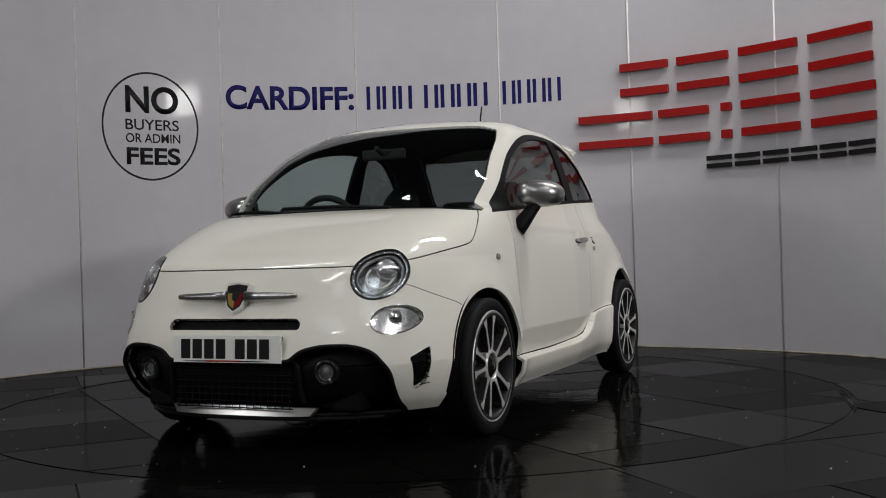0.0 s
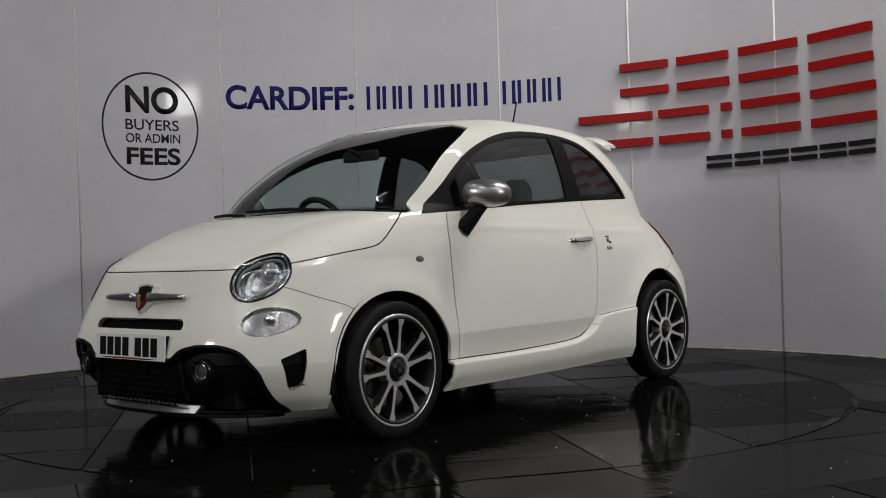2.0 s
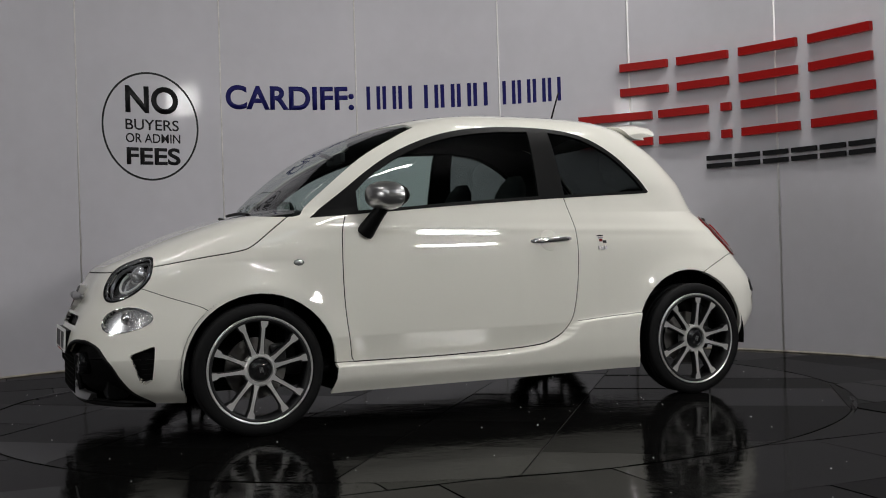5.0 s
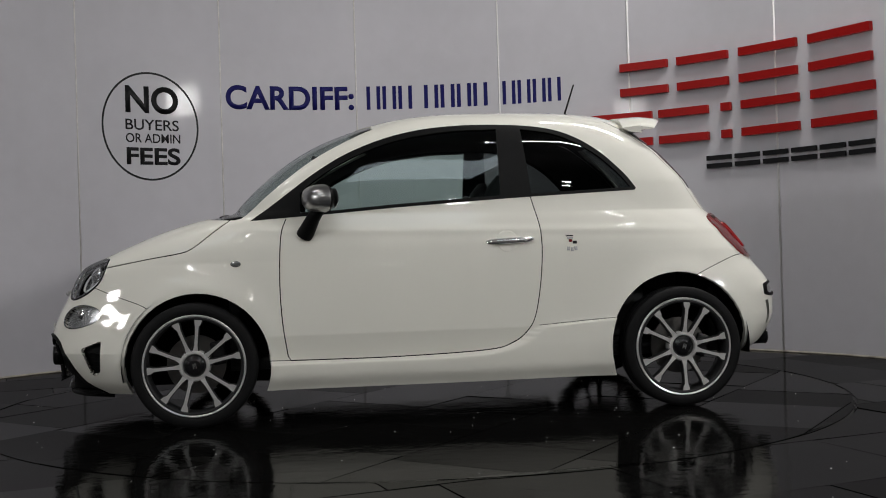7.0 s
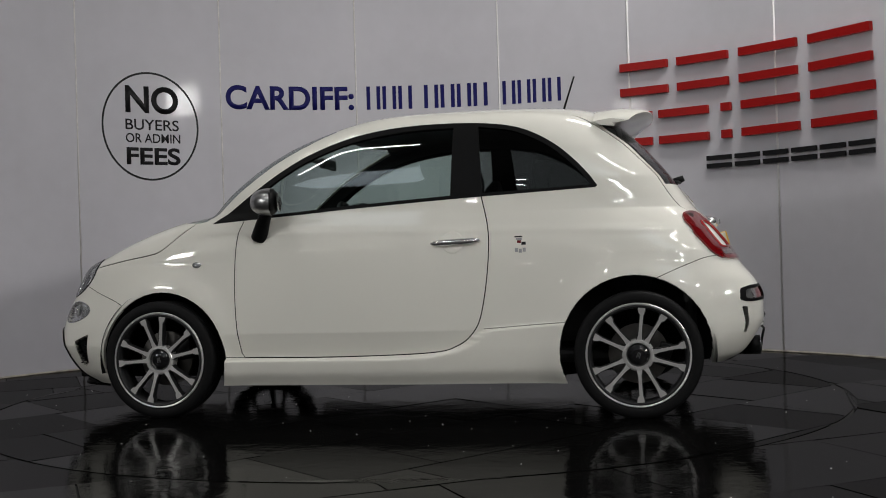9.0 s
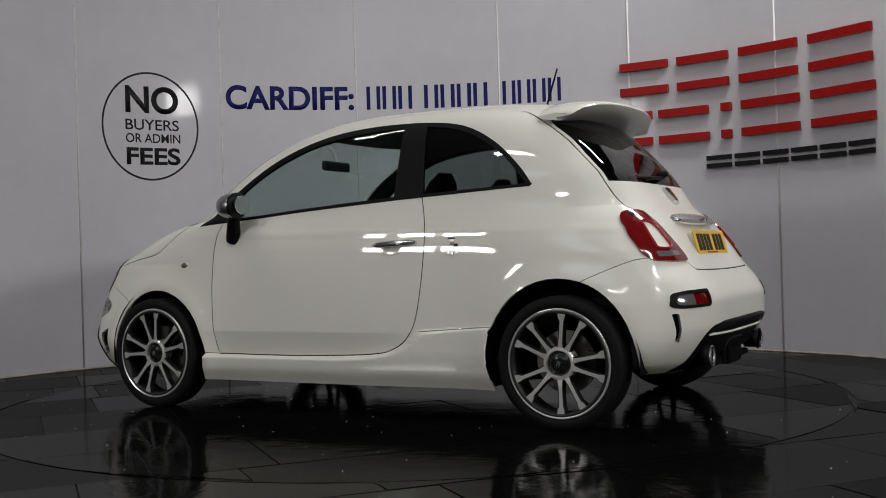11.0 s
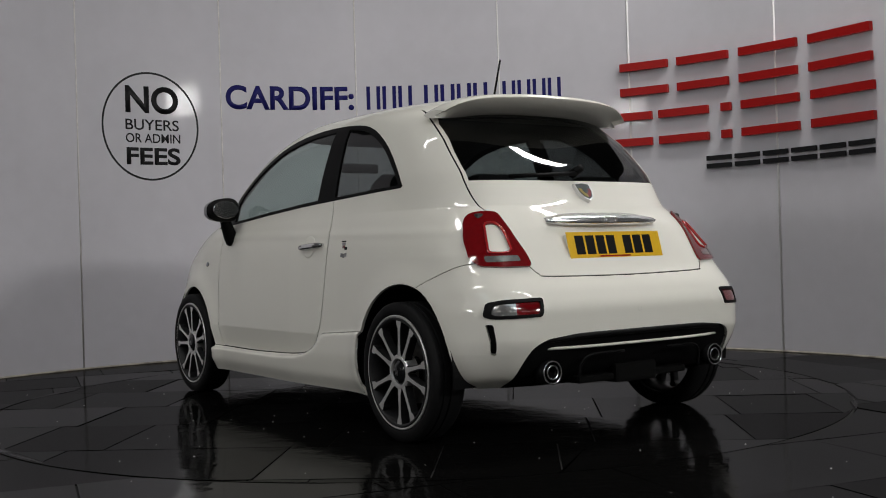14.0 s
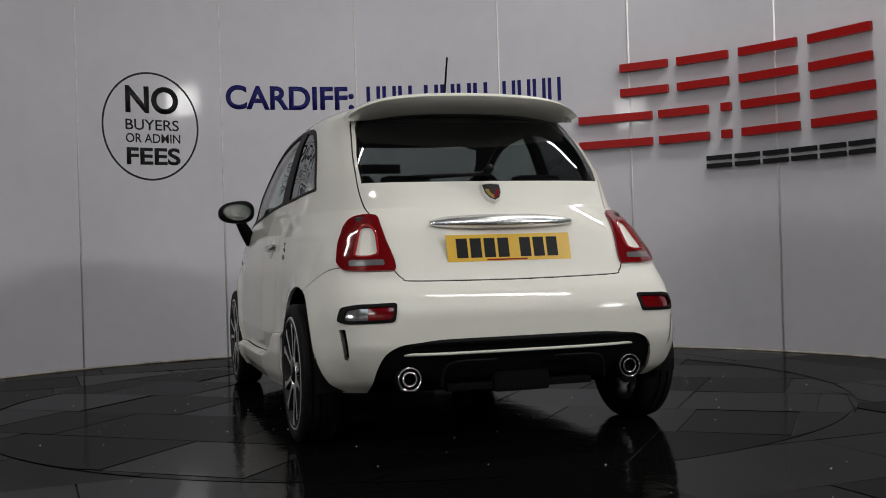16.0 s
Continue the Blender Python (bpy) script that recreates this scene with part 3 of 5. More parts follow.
def cut_body():
    b = half_body()
    layer = b.faces.layers.int.new("panel")
    for view, poly in CUTS:
        carve(b, poly, view)
        b.normal_update()
    mark(b, layer, DOOR_AREA, "side", DOORP)
    bon = BONNET_SIDE + [(.978, 1.2), (2.1, 1.2), (2.1, .722), (1.66, .722)]
    mark(b, layer, bon, "side", BONNET)
    for f in b.faces:
        c = f.calc_center_median()
        if c.x > 1.3 and c.z > .722 and c.y < .5:
            f[layer] = BONNET
        elif .955 < c.x <= 1.3 and c.z > .93 and c.y < .62 and f[layer] == BODY:
            f[layer] = BONNET
    fb = BUMPER_F + [(1.36, 0.0), (2.1, 0.0), (2.1, .722), (1.7, .722)]
    mark(b, layer, fb, "side", FBUMP, (BODY,))
    for f in b.faces:
        c = f.calc_center_median()
        if f[layer] == BODY and c.x > 1.62 and c.z < .722:
            f[layer] = FBUMP
    rb = BUMPER_R + [(-1.24, 0.0), (-2.1, 0.0), (-2.1, .70), (-1.6, .70)]
    mark(b, layer, rb, "side", RBUMP, (BODY,))
    for f in b.faces:
        c = f.calc_center_median()
        if f[layer] == BODY and c.x < -1.5 and c.z < .70:
            f[layer] = RBUMP
    mark(b, layer, HATCH_AREA, "rear", GATE)
    for value, view, poly in ((TRIM, "side", DLO), (DGLASS, "side", GLASS_DOOR), (RGLASS, "side", GLASS_REAR), (SCOOPS, "side", SCOOP),
                              (HLAMP, "front", HEADLIGHT), (LLAMP, "front", LOWLAMP), (SLOTS, "front", SLOT),
                              (GRILL, "front", GRILLE), (HGLASS, "rear", HATCH_GLASS), (TLAMP, "rear", TAIL), (TIN, "rear", TAIL_IN),
                              (TREV, "rear", TAIL_REV), (REFL, "rear", REFLECT), (REFLIN, "rear", REFLECT_IN), (VENTS, "rear", VENT), (DIFF, "rear", DIFFUSER)):
        mark(b, layer, poly, view, value)
    for f in b.faces:
        m = f.calc_center_median()
        if m.x > 0.3 and inside(SCREEN_SIDE, m.x, m.z) and inside(SCREEN_LOW, m.y, m.z):
            f[layer] = SCREEN
    solid = (BODY, DOORP, BONNET, FBUMP, RBUMP, GATE)
    for view, poly in (("side", ribbon(DOOR)), ("side", ribbon(BONNET_SIDE)), ("side", ribbon(BUMPER_F, 0.0017)), ("side", ribbon(BUMPER_R, 0.0017)),
                       ("side", ribbon(SKIRT, 0.0017)), ("side", ribbon(SKIRT_F, 0.0017)), ("front", ribbon(BONNET_FRONT)),
                       ("rear", ribbon(HATCH)), ("rear", ribbon(HATCH_LOW))):
        mark(b, layer, poly, view, GAPS, solid)
    mark(b, layer, ARCH_F, "side", HOLE)
    mark(b, layer, ARCH_R, "side", HOLE)
    b.normal_update()
    return b, layer


HALF, PANEL = cut_body()


def panel_mesh(name, values, mat, mirror=0, sink=0.0, skirt=0.0, test=None, only=None):
    """Mesh of the faces so marked. mirror 0: left side, 1: right side, 2: both joined. sink moves it inward, skirt folds its rim inward."""
    faces = [f for f in (only or HALF.faces) if f[PANEL] in values and (test is None or test(f.calc_center_median()))]
    ids, verts, norms, polys = {}, [], [], []
    for f in faces:
        for v in f.verts:
            if v not in ids:
                ids[v] = len(verts)
                verts.append(v.co - v.normal * sink)
                norms.append(v.normal.copy())
        polys.append([ids[v] for v in f.verts])
    inset = set(faces)
    rim = [e for f in faces for e in f.edges if sum(g in inset for g in e.link_faces) == 1]
    if skirt:
        for e in rim:
            f = next(g for g in e.link_faces if g in inset)
            if all(abs(v.co.y) < 1e-4 for v in e.verts):
                continue
            p, q = [l.vert for l in f.loops if l.edge == e][0], None
            q = e.other_vert(p)
            n0 = len(verts)
            side = (q.co - p.co).cross(f.normal).normalized()
            for v, d in ((p, sink), (q, sink), (q, sink + skirt), (p, sink + skirt)):
                verts.append(v.co - v.normal * d)
                norms.append(side)
            polys.append([n0 + 1, n0, n0 + 3, n0 + 2])
    if mirror:
        mv = [Vector((v.x, -v.y, v.z)) for v in verts]
        mn = [Vector((n.x, -n.y, n.z)) for n in norms]
        k = len(verts) if mirror == 2 else 0
        mp = [[i + k for i in reversed(p)] for p in polys]
        if mirror == 2:
            verts, norms, polys = verts + mv, norms + mn, polys + mp
        else:
            verts, norms, polys = mv, mn, mp
    me = mesh_from(name, verts, polys, mat, True)
    me.normals_split_custom_set_from_vertices([tuple(n) for n in norms])
    return me


def islands(value):
    """The connected patches of faces with one mark."""
    left = {f for f in HALF.faces if f[PANEL] == value}
    out = []
    for start in [f for f in HALF.faces if f[PANEL] == value]:
        if start not in left:
            continue
        left.discard(start)
        group, todo = [start], [start]
        while todo:
            for v in todo.pop().verts:
                for g in v.link_faces:
                    if g in left:
                        left.discard(g)
                        group.append(g)
                        todo.append(g)
        out.append(group)
    return out


# ---------------------------------------------------------------- more car materials
SCREENG = glass_material("windscreen_glass", (0.70, 0.76, 0.75))
SIDEG = glass_material("green_tinted_glass", (0.66, 0.76, 0.73))
DARKG = glass_material("privacy_glass", (0.24, 0.26, 0.26))
LENS = glass_material("clear_lens", (0.93, 0.94, 0.95))
REDLENS = material("red_lens", (0.15, 0.002, 0.004), 0.1, coat=1.0, var=0.12, scale=45)
REDGUIDE = material("bright_red_guide", (0.34, 0.01, 0.012), 0.12, coat=1.0)
SATINC = material("satin_chrome", (0.78, 0.78, 0.79), 0.2, metal=0.9)
CLEARLENS = material("silvered_clear_lens", (0.30, 0.30, 0.30), 0.12, metal=0.6, coat=1.0, var=0.25, scale=90)
BOWL = material("lamp_reflector", (0.78, 0.78, 0.79), 0.2, metal=0.75, var=0.25, scale=60)
FOGLENS = material("dim_fog_lens", (0.10, 0.10, 0.10), 0.1, metal=0.4, coat=1.0, var=0.5, scale=120)
BOWLD = material("dark_lamp_bowl", (0.22, 0.22, 0.23), 0.2, metal=0.7, var=0.3, scale=50)
CABIN = material("black_cabin_trim", (0.014, 0.014, 0.015), 0.6, var=0.2, scale=30, bump=0.0003, bscale=300)
SEATM = material("black_seat_fabric", (0.018, 0.018, 0.020), 0.85, var=0.2, scale=60, bump=0.0006, bscale=250)
PLATEW = material("white_plate", (0.78, 0.78, 0.76), 0.3, var=0.03, scale=20)
PLATEY = material("yellow_plate", (0.80, 0.48, 0.02), 0.3, var=0.03, scale=20)
INK = material("black_plate_ink", (0.008, 0.008, 0.009), 0.4, spec=0.15)
BADGER = material("red_enamel", (0.16, 0.008, 0.012), 0.2, coat=1.0)
BADGEY = material("yellow_enamel", (0.27, 0.18, 0.04), 0.25, coat=1.0)
BRAKE = material("worn_iron_disc", (0.25, 0.24, 0.23), 0.35, metal=1.0, var=0.15, scale=25)


# ---------------------------------------------------------------- the car
car = new("car")
tagged(car, "white three-door city hatchback with black trim, on a turntable", "car")


def both(name, values, mat, label="", **kw):
    """The same panel on the left and on the right."""
    return [part(name, panel_mesh(name, values, mat, side, **kw), mat, car, label) for side in (0, 1)]


body = part("body", panel_mesh("body", (BODY,), PAINT, 2, skirt=0.012), PAINT, car, "glossy white painted body shell")
part("cabin_lining", panel_mesh("cabin_lining", (BODY, DOORP, GATE), CABIN, 2, sink=0.028, test=lambda c: c.z > 0.62 and -1.5 < c.x < 1.0), CABIN, car, "black cabin lining")
bonnet = part("bonnet", panel_mesh("bonnet", (BONNET,), PAINT, 2, skirt=0.012), PAINT, car, "white rounded bonnet")
fbump = part("front_bumper", panel_mesh("front_bumper", (FBUMP,), PAINT, 2, skirt=0.02), PAINT, car, "white front bumper")
rbump = part("rear_bumper", panel_mesh("rear_bumper", (RBUMP,), PAINT, 2, skirt=0.02), PAINT, car, "white rear bumper")
gate = part("tailgate", panel_mesh("tailgate", (GATE,), PAINT, 2, skirt=0.012), PAINT, car, "white tailgate")
doors = both("door", (DOORP,), PAINT, "closed white door", skirt=0.012)
for group in islands(GAPS):
    if len(group) < 4:
        continue
    x = sum(f.calc_center_median().x for f in group) / len(group)
    if min(v.co.y for f in group for v in f.verts) < 0.005:
        part("panel_gap", panel_mesh("panel_gap", (GAPS,), GAP, 2, sink=0.003, only=group), GAP, bonnet if x > 0 else gate, "dark panel gap")
    else:
        for side in (0, 1):
            owner = fbump if x > 1.3 else rbump if x < -1.2 else doors[side] if abs(x) < 0.45 else body
            part("panel_gap", panel_mesh("panel_gap", (GAPS,), GAP, side, sink=0.003, only=group), GAP, owner, "dark panel gap")
both("window_trim", (TRIM,), TRIMK, "satin black window surround", sink=-0.0015, skirt=0.015)
both("door_glass", (DGLASS,), SIDEG, "green-tinted door glass", sink=0.004)
both("quarter_glass", (RGLASS,), DARKG, "dark privacy glass", sink=0.004)
screen = part("windscreen", panel_mesh("windscreen", (SCREEN,), SCREENG, 2, sink=0.003), SCREENG, car, "raked clear windscreen")
hglass = part("rear_window", panel_mesh("rear_window", (HGLASS,), DARKG, 2, sink=0.003), DARKG, gate, "dark privacy glass")
for name, values, mat, depth, label, parent in (
        ("air_slot", (SLOTS,), TRIMK, 0.035, "black air slot", fbump), ("lower_grille", (GRILL,), TRIMK, 0.046, "black lower grille", fbump),
        ("diffuser", (DIFF,), TRIMK, 0.012, "black rear diffuser", rbump)):
    part(name, panel_mesh(name, values, mat, 2, sink=depth, skirt=-depth), mat, parent, label)
for side in (0, 1):
    part("side_scoop", panel_mesh("side_scoop", (SCOOPS,), TRIMK, side, sink=0.03, skirt=-0.03), TRIMK, fbump, "black corner scoop")
    part("vent", panel_mesh("vent", (VENTS,), TRIMK, side, sink=0.02, skirt=-0.02), TRIMK, rbump, "narrow black vent")
    tl = part("tail_light", panel_mesh("tail_light", (TLAMP,), REDLENS, side, sink=-0.010, skirt=0.025), REDLENS, car, "red ring-shaped tail light")
    part("insert", panel_mesh("insert", (TIN,), PAINT, side, sink=-0.003, skirt=0.01), PAINT, tl, "body-coloured centre")
    part("reversing_lens", panel_mesh("reversing_lens", (TREV,), CLEARLENS, side, sink=-0.0115, skirt=0.01), CLEARLENS, tl, "clear ribbed lens")
    rf = part("rear_fog_light", panel_mesh("rear_fog_light", (REFL,), TRIMK, side, sink=-0.004, skirt=0.02), TRIMK, car, "lamp in a black surround")
    part("lens", panel_mesh("lens", (REFLIN,), REDLENS, side, sink=0.004, test=(lambda c: c.y < 0.605) if side == 0 else None), REDLENS, rf, "red lens")
    if side == 0:
        part("clear_lens", panel_mesh("clear_lens", (REFLIN,), CLEARLENS, side, sink=0.004, test=lambda c: c.y >= 0.605), CLEARLENS, rf, "clear lens")
    hl = part("headlight", panel_mesh("headlight", (HLAMP,), BOWL, side, sink=0.05, skirt=-0.05), BOWLD, car, "round headlight with a silvered bowl")
    part("lens", panel_mesh("lens", (HLAMP,), LENS, side, sink=-0.004), LENS, hl, "clear domed lens")
    ll = part("running_light", panel_mesh("running_light", (LLAMP,), BOWL, side, sink=0.018, skirt=-0.018), BOWL, car, "oval lamp with a silver reflector")
    part("lens", panel_mesh("lens", (LLAMP,), LENS, side, sink=-0.003), LENS, ll, "clear ribbed lens")


def rim_line(values, sink=0.0):
    """The closed edge of a marked patch, as points in order."""
    faces = {f for f in HALF.faces if f[PANEL] in values}
    nxt = {}
    for f in faces:
        for l in f.loops:
            if sum(g in faces for g in l.edge.link_faces) == 1:
                nxt[l.vert] = l.link_loop_next.vert
    v0 = next(iter(nxt))
    out, v = [], v0
    while True:
        out.append((v.co - v.normal * sink, v.normal.copy()))
        v = nxt.get(v)
        if v is None or v is v0:
            break
    return out


def ring_tube(values, radius, name, mat, parent, label, side, shrink=1.0, sink=0.0):
    """A round bezel along the edge of a patch."""
    pts = [p for p, n in rim_line(values, sink)]
    c = sum(pts, Vector()) / len(pts)
    pts = [c + (p - c) * shrink for p in pts]
    pts = [p for p in pts if abs(p.y) > 0.012 and p.z > 0.157]
    keep = [pts[0]]
    for p in pts[1:]:
        if (p - keep[-1]).length > 0.007:
            keep.append(p)
    gaps = [(keep[i] - keep[i - 1]).length for i in range(len(keep))]
    whole = max(gaps) < 0.08
    if not whole:
        cut = gaps.index(max(gaps))
        keep = keep[cut:] + keep[:cut]
    if side:
        keep = [Vector((p.x, -p.y, p.z)) for p in keep]
    return part(name, tube(keep + keep[:2] if whole else keep, radius, 8), mat, parent, label, True)


def on_body(x=None, y=None, z=None, side="side"):
    """The nearest point of the left half body with given coordinates."""
    best = min(HALF.verts, key=lambda v: (0 if x is None else (v.co.x - x) ** 2) + (0 if y is None else (v.co.y - y) ** 2)
               + (0 if z is None else (v.co.z - z) ** 2) + (0 if side != "side" or v.co.y > 0.3 else 9) + (0 if side != "front" or v.co.x > 0.9 else 9)
               + (0 if side != "rear" or v.co.x < -0.9 else 9))
    return best.co.copy(), best.normal.copy()


def flip(p, side):
    return Vector((p[0], -p[1] if side else p[1], p[2]))


def facing(p, n, up=(0, 0, 1)):
    """A frame at p with z along n and y upward."""
    n = Vector(n).normalized()
    x = Vector(up).cross(n).normalized()
    y = n.cross(x)
    m = Matrix((x, y, n)).transposed().to_4x4()
    m.translation = p
    return m


def disc(radius, thick, n=32, dome=0.0):
    prof = [(0.0001, thick + dome)] + [(radius * k, thick + dome * (1 - k * k)) for k in (0.3, 0.6, 0.85)] + [(radius * 0.97, thick), (radius, thick * 0.6), (radius, 0.0)]
    return lathe(prof, n, "Z")


for side, tl in enumerate([o for o in car.children if o.name.startswith("tail_light")]):
    ring_tube((TIN,), 0.0055, "light_guide", REDGUIDE, tl, "bright red light guide", side, 1.06, -0.010)
lamps = {}
for ob in car.children:
    lamps.setdefault(ob.name.split(".")[0], []).append(ob)
for side in (0, 1):
    hl, ll = lamps["headlight"][side], lamps["running_light"][side]
    ring_tube((HLAMP,), 0.0045, "bezel", GLOSSK, hl, "dark bezel", side)
    ring_tube((HLAMP,), 0.005, "chrome_ring", CHROME, hl, "chrome ring", side, 0.93, 0.004)
    ring_tube((HLAMP,), 0.009, "dark_ring", BOWLD, hl, "dark inner ring", side, 0.82, 0.016)
    ring_tube((HLAMP,), 0.005, "light_guide", PLATEW, hl, "white light guide", side, 0.52, 0.022)
    p, n = on_body(1.62, .553, .692, "front")
    n = (n + Vector((0.8, 0, 0))).normalized()
    m = facing(flip(p - n * 0.045, side), flip(n, side))
    b = disc(0.044, 0.012, 40, 0.022)
    bmesh.ops.transform(b, matrix=m, verts=list(b.verts))
    part("projector", b, BOWL, hl, "round projector lens", True)
    b = bmesh.new()
    box(b, (-0.055, -0.006, 0), (0.055, 0.006, 0.03), 0.003, m)
    part("divider", b, BOWL, hl)
    ring_tube((LLAMP,), 0.003, "bezel", CHROME, ll, "", side, 0.985)
    p, n = on_body(1.68, .626, .518, "front")
    n = (n + Vector((0.8, 0, 0))).normalized()
    m = facing(flip(p - n * 0.018, side), flip(n, side))
    b = disc(0.028, 0.008, 32, 0.014)
    bmesh.ops.transform(b, matrix=m, verts=list(b.verts))
    part("bulb", b, CHROME, ll, "", True)
    for k in (-2, -1, 1, 2):
        b = bmesh.new()
        box(b, (k * 0.022 - 0.001, -0.03, 0), (k * 0.022 + 0.001, 0.03, 0.008), 0, m)
        part("rib", b, BOWL, ll)


# ---- wheels
def build_wheel():
    """One wheel facing +y: barrel, tyre, spokes, lip, cap, disc."""
    w = part("wheel", lathe([(0.222, -0.09), (0.214, -0.085), (0.205, -0.03), (0.210, 0.028), (0.219, 0.034), (0.224, 0.030), (0.226, -0.02), (0.226, -0.09)], 64, closed=True), ALLOYD, None,
             "seventeen-inch dark alloy wheel", True)
    prof = [(0.222, -0.100), (0.232, -0.108), (0.256, -0.112), (0.274, -0.104), (0.2835, -0.088), (0.286, -0.06), (0.286, -0.035), (0.280, -0.033), (0.280, -0.027),
            (0.286, -0.025), (0.286, -0.002), (0.280, 0.0), (0.280, 0.006), (0.286, 0.008), (0.286, 0.022), (0.2835, 0.032), (0.276, 0.038), (0.268, 0.0415), (0.256, 0.0435), (0.242, 0.042), (0.235, 0.037), (0.230, 0.028)]
    t = lathe([(r, a - 0.012) for r, a in prof], 72, closed=True)
    part("tyre", t, RUBBER, w, "low-profile black tyre", True).data.set_sharp_from_angle(angle=radians(50))
    part("lip", lathe([(0.222, 0.018), (0.2235, 0.0285), (0.2295, 0.031), (0.2335, 0.028), (0.2335, 0.014)], 72, closed=True), ALLOY, w, "machined rim lip", True).data.set_sharp_from_angle(angle=radians(35))
    for k in range(10):
        a = 2 * math.pi * (k // 2) / 5 + (0.235 if k % 2 else -0.235) + math.pi / 2
        lean = 0.012 if k % 2 else -0.012
        stations = ((0.054, 0, 0.0165, 0.0205), (0.072, 0, 0.0115, 0.022), (0.092, 0, 0.0078, 0.024), (0.14, 0, 0.0070, 0.026), (0.180, 0, 0.0078, 0.028), (0.192, lean, 0.0140, 0.0285), (0.2235, lean * 1.4, 0.0185, 0.029))
        for name, mat, grow, y_hi, y_lo in (("spoke", ALLOYD, 0.0035, -0.0015, -0.035), ("spoke_face", ALLOY, 0.0, 0.0, -0.002)):
            b = bmesh.new()
            rows = []
            for r, da, hw, y in stations:
                ang = a + da
                c = Vector((math.cos(ang) * r, 0, math.sin(ang) * r))
                s = Vector((-math.sin(ang), 0, math.cos(ang))) * (hw + grow)
                ridge = Vector((0, y + y_hi, 0))
                low = Vector((0, y + y_lo, 0))
                rows.append([b.verts.new(q) for q in (c - s + low, c - s + ridge, c + s + ridge, c + s + low)])
            for p, q in zip(rows, rows[1:]):
                for i in range(4):
                    b.faces.new((p[i], p[(i + 1) % 4], q[(i + 1) % 4], q[i]))
            b.faces.new(rows[0])
            b.faces.new(rows[-1])
            bmesh.ops.recalc_face_normals(b, faces=list(b.faces))
            part(name, b, mat, w)
    part("hub", lathe([(0.072, -0.03), (0.072, 0.017), (0.066, 0.0235), (0.056, 0.024), (0.05, 0.012), (0.05, -0.03)], 48), ALLOY, w, "machined hub ring", True).data.set_sharp_from_angle(angle=radians(35))
    part("centre_cap", lathe([(0.0001, 0.032), (0.015, 0.0318), (0.028, 0.030), (0.034, 0.027), (0.036, 0.024), (0.045, 0.021), (0.052, 0.015), (0.052, 0.0)], 48), GLOSSK, w, "black centre cap", True)
    for s in range(3):
        b = bmesh.new()
        box(b, (-0.010 + 0.006 * s, 0.0315, -0.012 + 0.007 * (s % 2)), (-0.006 + 0.006 * s, 0.0325, 0.012), 0.0005)
        part("emblem", b, SATIN, w)
    part("brake_disc", lathe([(0.06, -0.062), (0.135, -0.062), (0.135, -0.075), (0.06, -0.075)], 48, closed=True), BRAKE, w, "iron brake disc", True).data.set_sharp_from_angle(angle=radians(40))
    b = bmesh.new()
    box(b, (-0.14, -0.085, -0.02), (-0.075, -0.04, 0.09), 0.012)
    part("brake_caliper", b, ALLOYD, w, "dark brake caliper")
    return w


first_wheel = build_wheel()
first_wheel.parent = car
first_wheel.matrix_basis = pose(WHEEL_F, 0.782, WHEEL_Z, 0, 8, 0)
wheels = [first_wheel]
for x, side, spin in ((WHEEL_R, 0, -20), (WHEEL_F, 1, 30), (WHEEL_R, 1, 50)):
    m = pose(x, -0.782 if side else 0.782, WHEEL_Z, 0, 0, 180 if side else 0) @ pose(0, 0, 0, 0, spin, 0)
    wheels.append(copy_thing(first_wheel, m))

# ---- wheel housings and underside
for x, r, a0, a1 in ((WHEEL_F - 0.013, 0.345, -12, 200), (WHEEL_R + 0.01, 0.355, -20, 188)):
    for side in (0, 1):
        v, f = [], []
        for k in range(29):
            a = radians(a0 + (a1 - a0) * k / 28)
            for yy in (0.772, 0.52):
                v.append(flip((x + r * math.cos(a), yy, 0.288 + r * math.sin(a)), side))
        for k in range(28):
            f.append((2 * k, 2 * k + 1, 2 * k + 3, 2 * k + 2))
        f.append(tuple(2 * k + 1 for k in range(29)))
        part("wheel_housing", mesh_from("wheel_housing", v, f, TRIMK), TRIMK, car, "black wheel housing")
b = bmesh.new()
box(b, (-0.75, -0.72, 0.17), (0.75, 0.72, 0.24), 0.01)
box(b, (0.75, -0.5, 0.17), (1.75, 0.5, 0.26), 0.01)
box(b, (-1.5, -0.42, 0.25), (-0.75, 0.42, 0.33), 0.01)
part("underbody", b, TRIMK, car, "black underside")
for x in (WHEEL_F, WHEEL_R):
    part("axle", tube([(x, -0.68, WHEEL_Z), (x, 0.68, WHEEL_Z)], 0.035, 12), TRIMK, car, "", True)

# ---- front end
b = bmesh.new()
prev = None
for k in range(25):
    y = -0.55 + 1.1 * k / 24
    x = -0.095 + 1.92 * (1 - (abs(y) / 0.765) ** 2.6) ** (1 / 5.9)
    q = [b.verts.new(c) for c in ((x - 0.10, y, 0.160), (x + 0.012, y, 0.150), (x + 0.014, y, 0.138), (x - 0.10, y, 0.128))]
    if prev:
        for i in range(4):
            b.faces.new((prev[i], prev[(i + 1) % 4], q[(i + 1) % 4], q[i]))
    else:
        b.faces.new(q)
    prev = q
b.faces.new(prev)
bmesh.ops.recalc_face_normals(b, faces=list(b.faces))
part("front_lip", b, TRIMK, fbump, "black lower lip", True)
b = bmesh.new()
prev = None
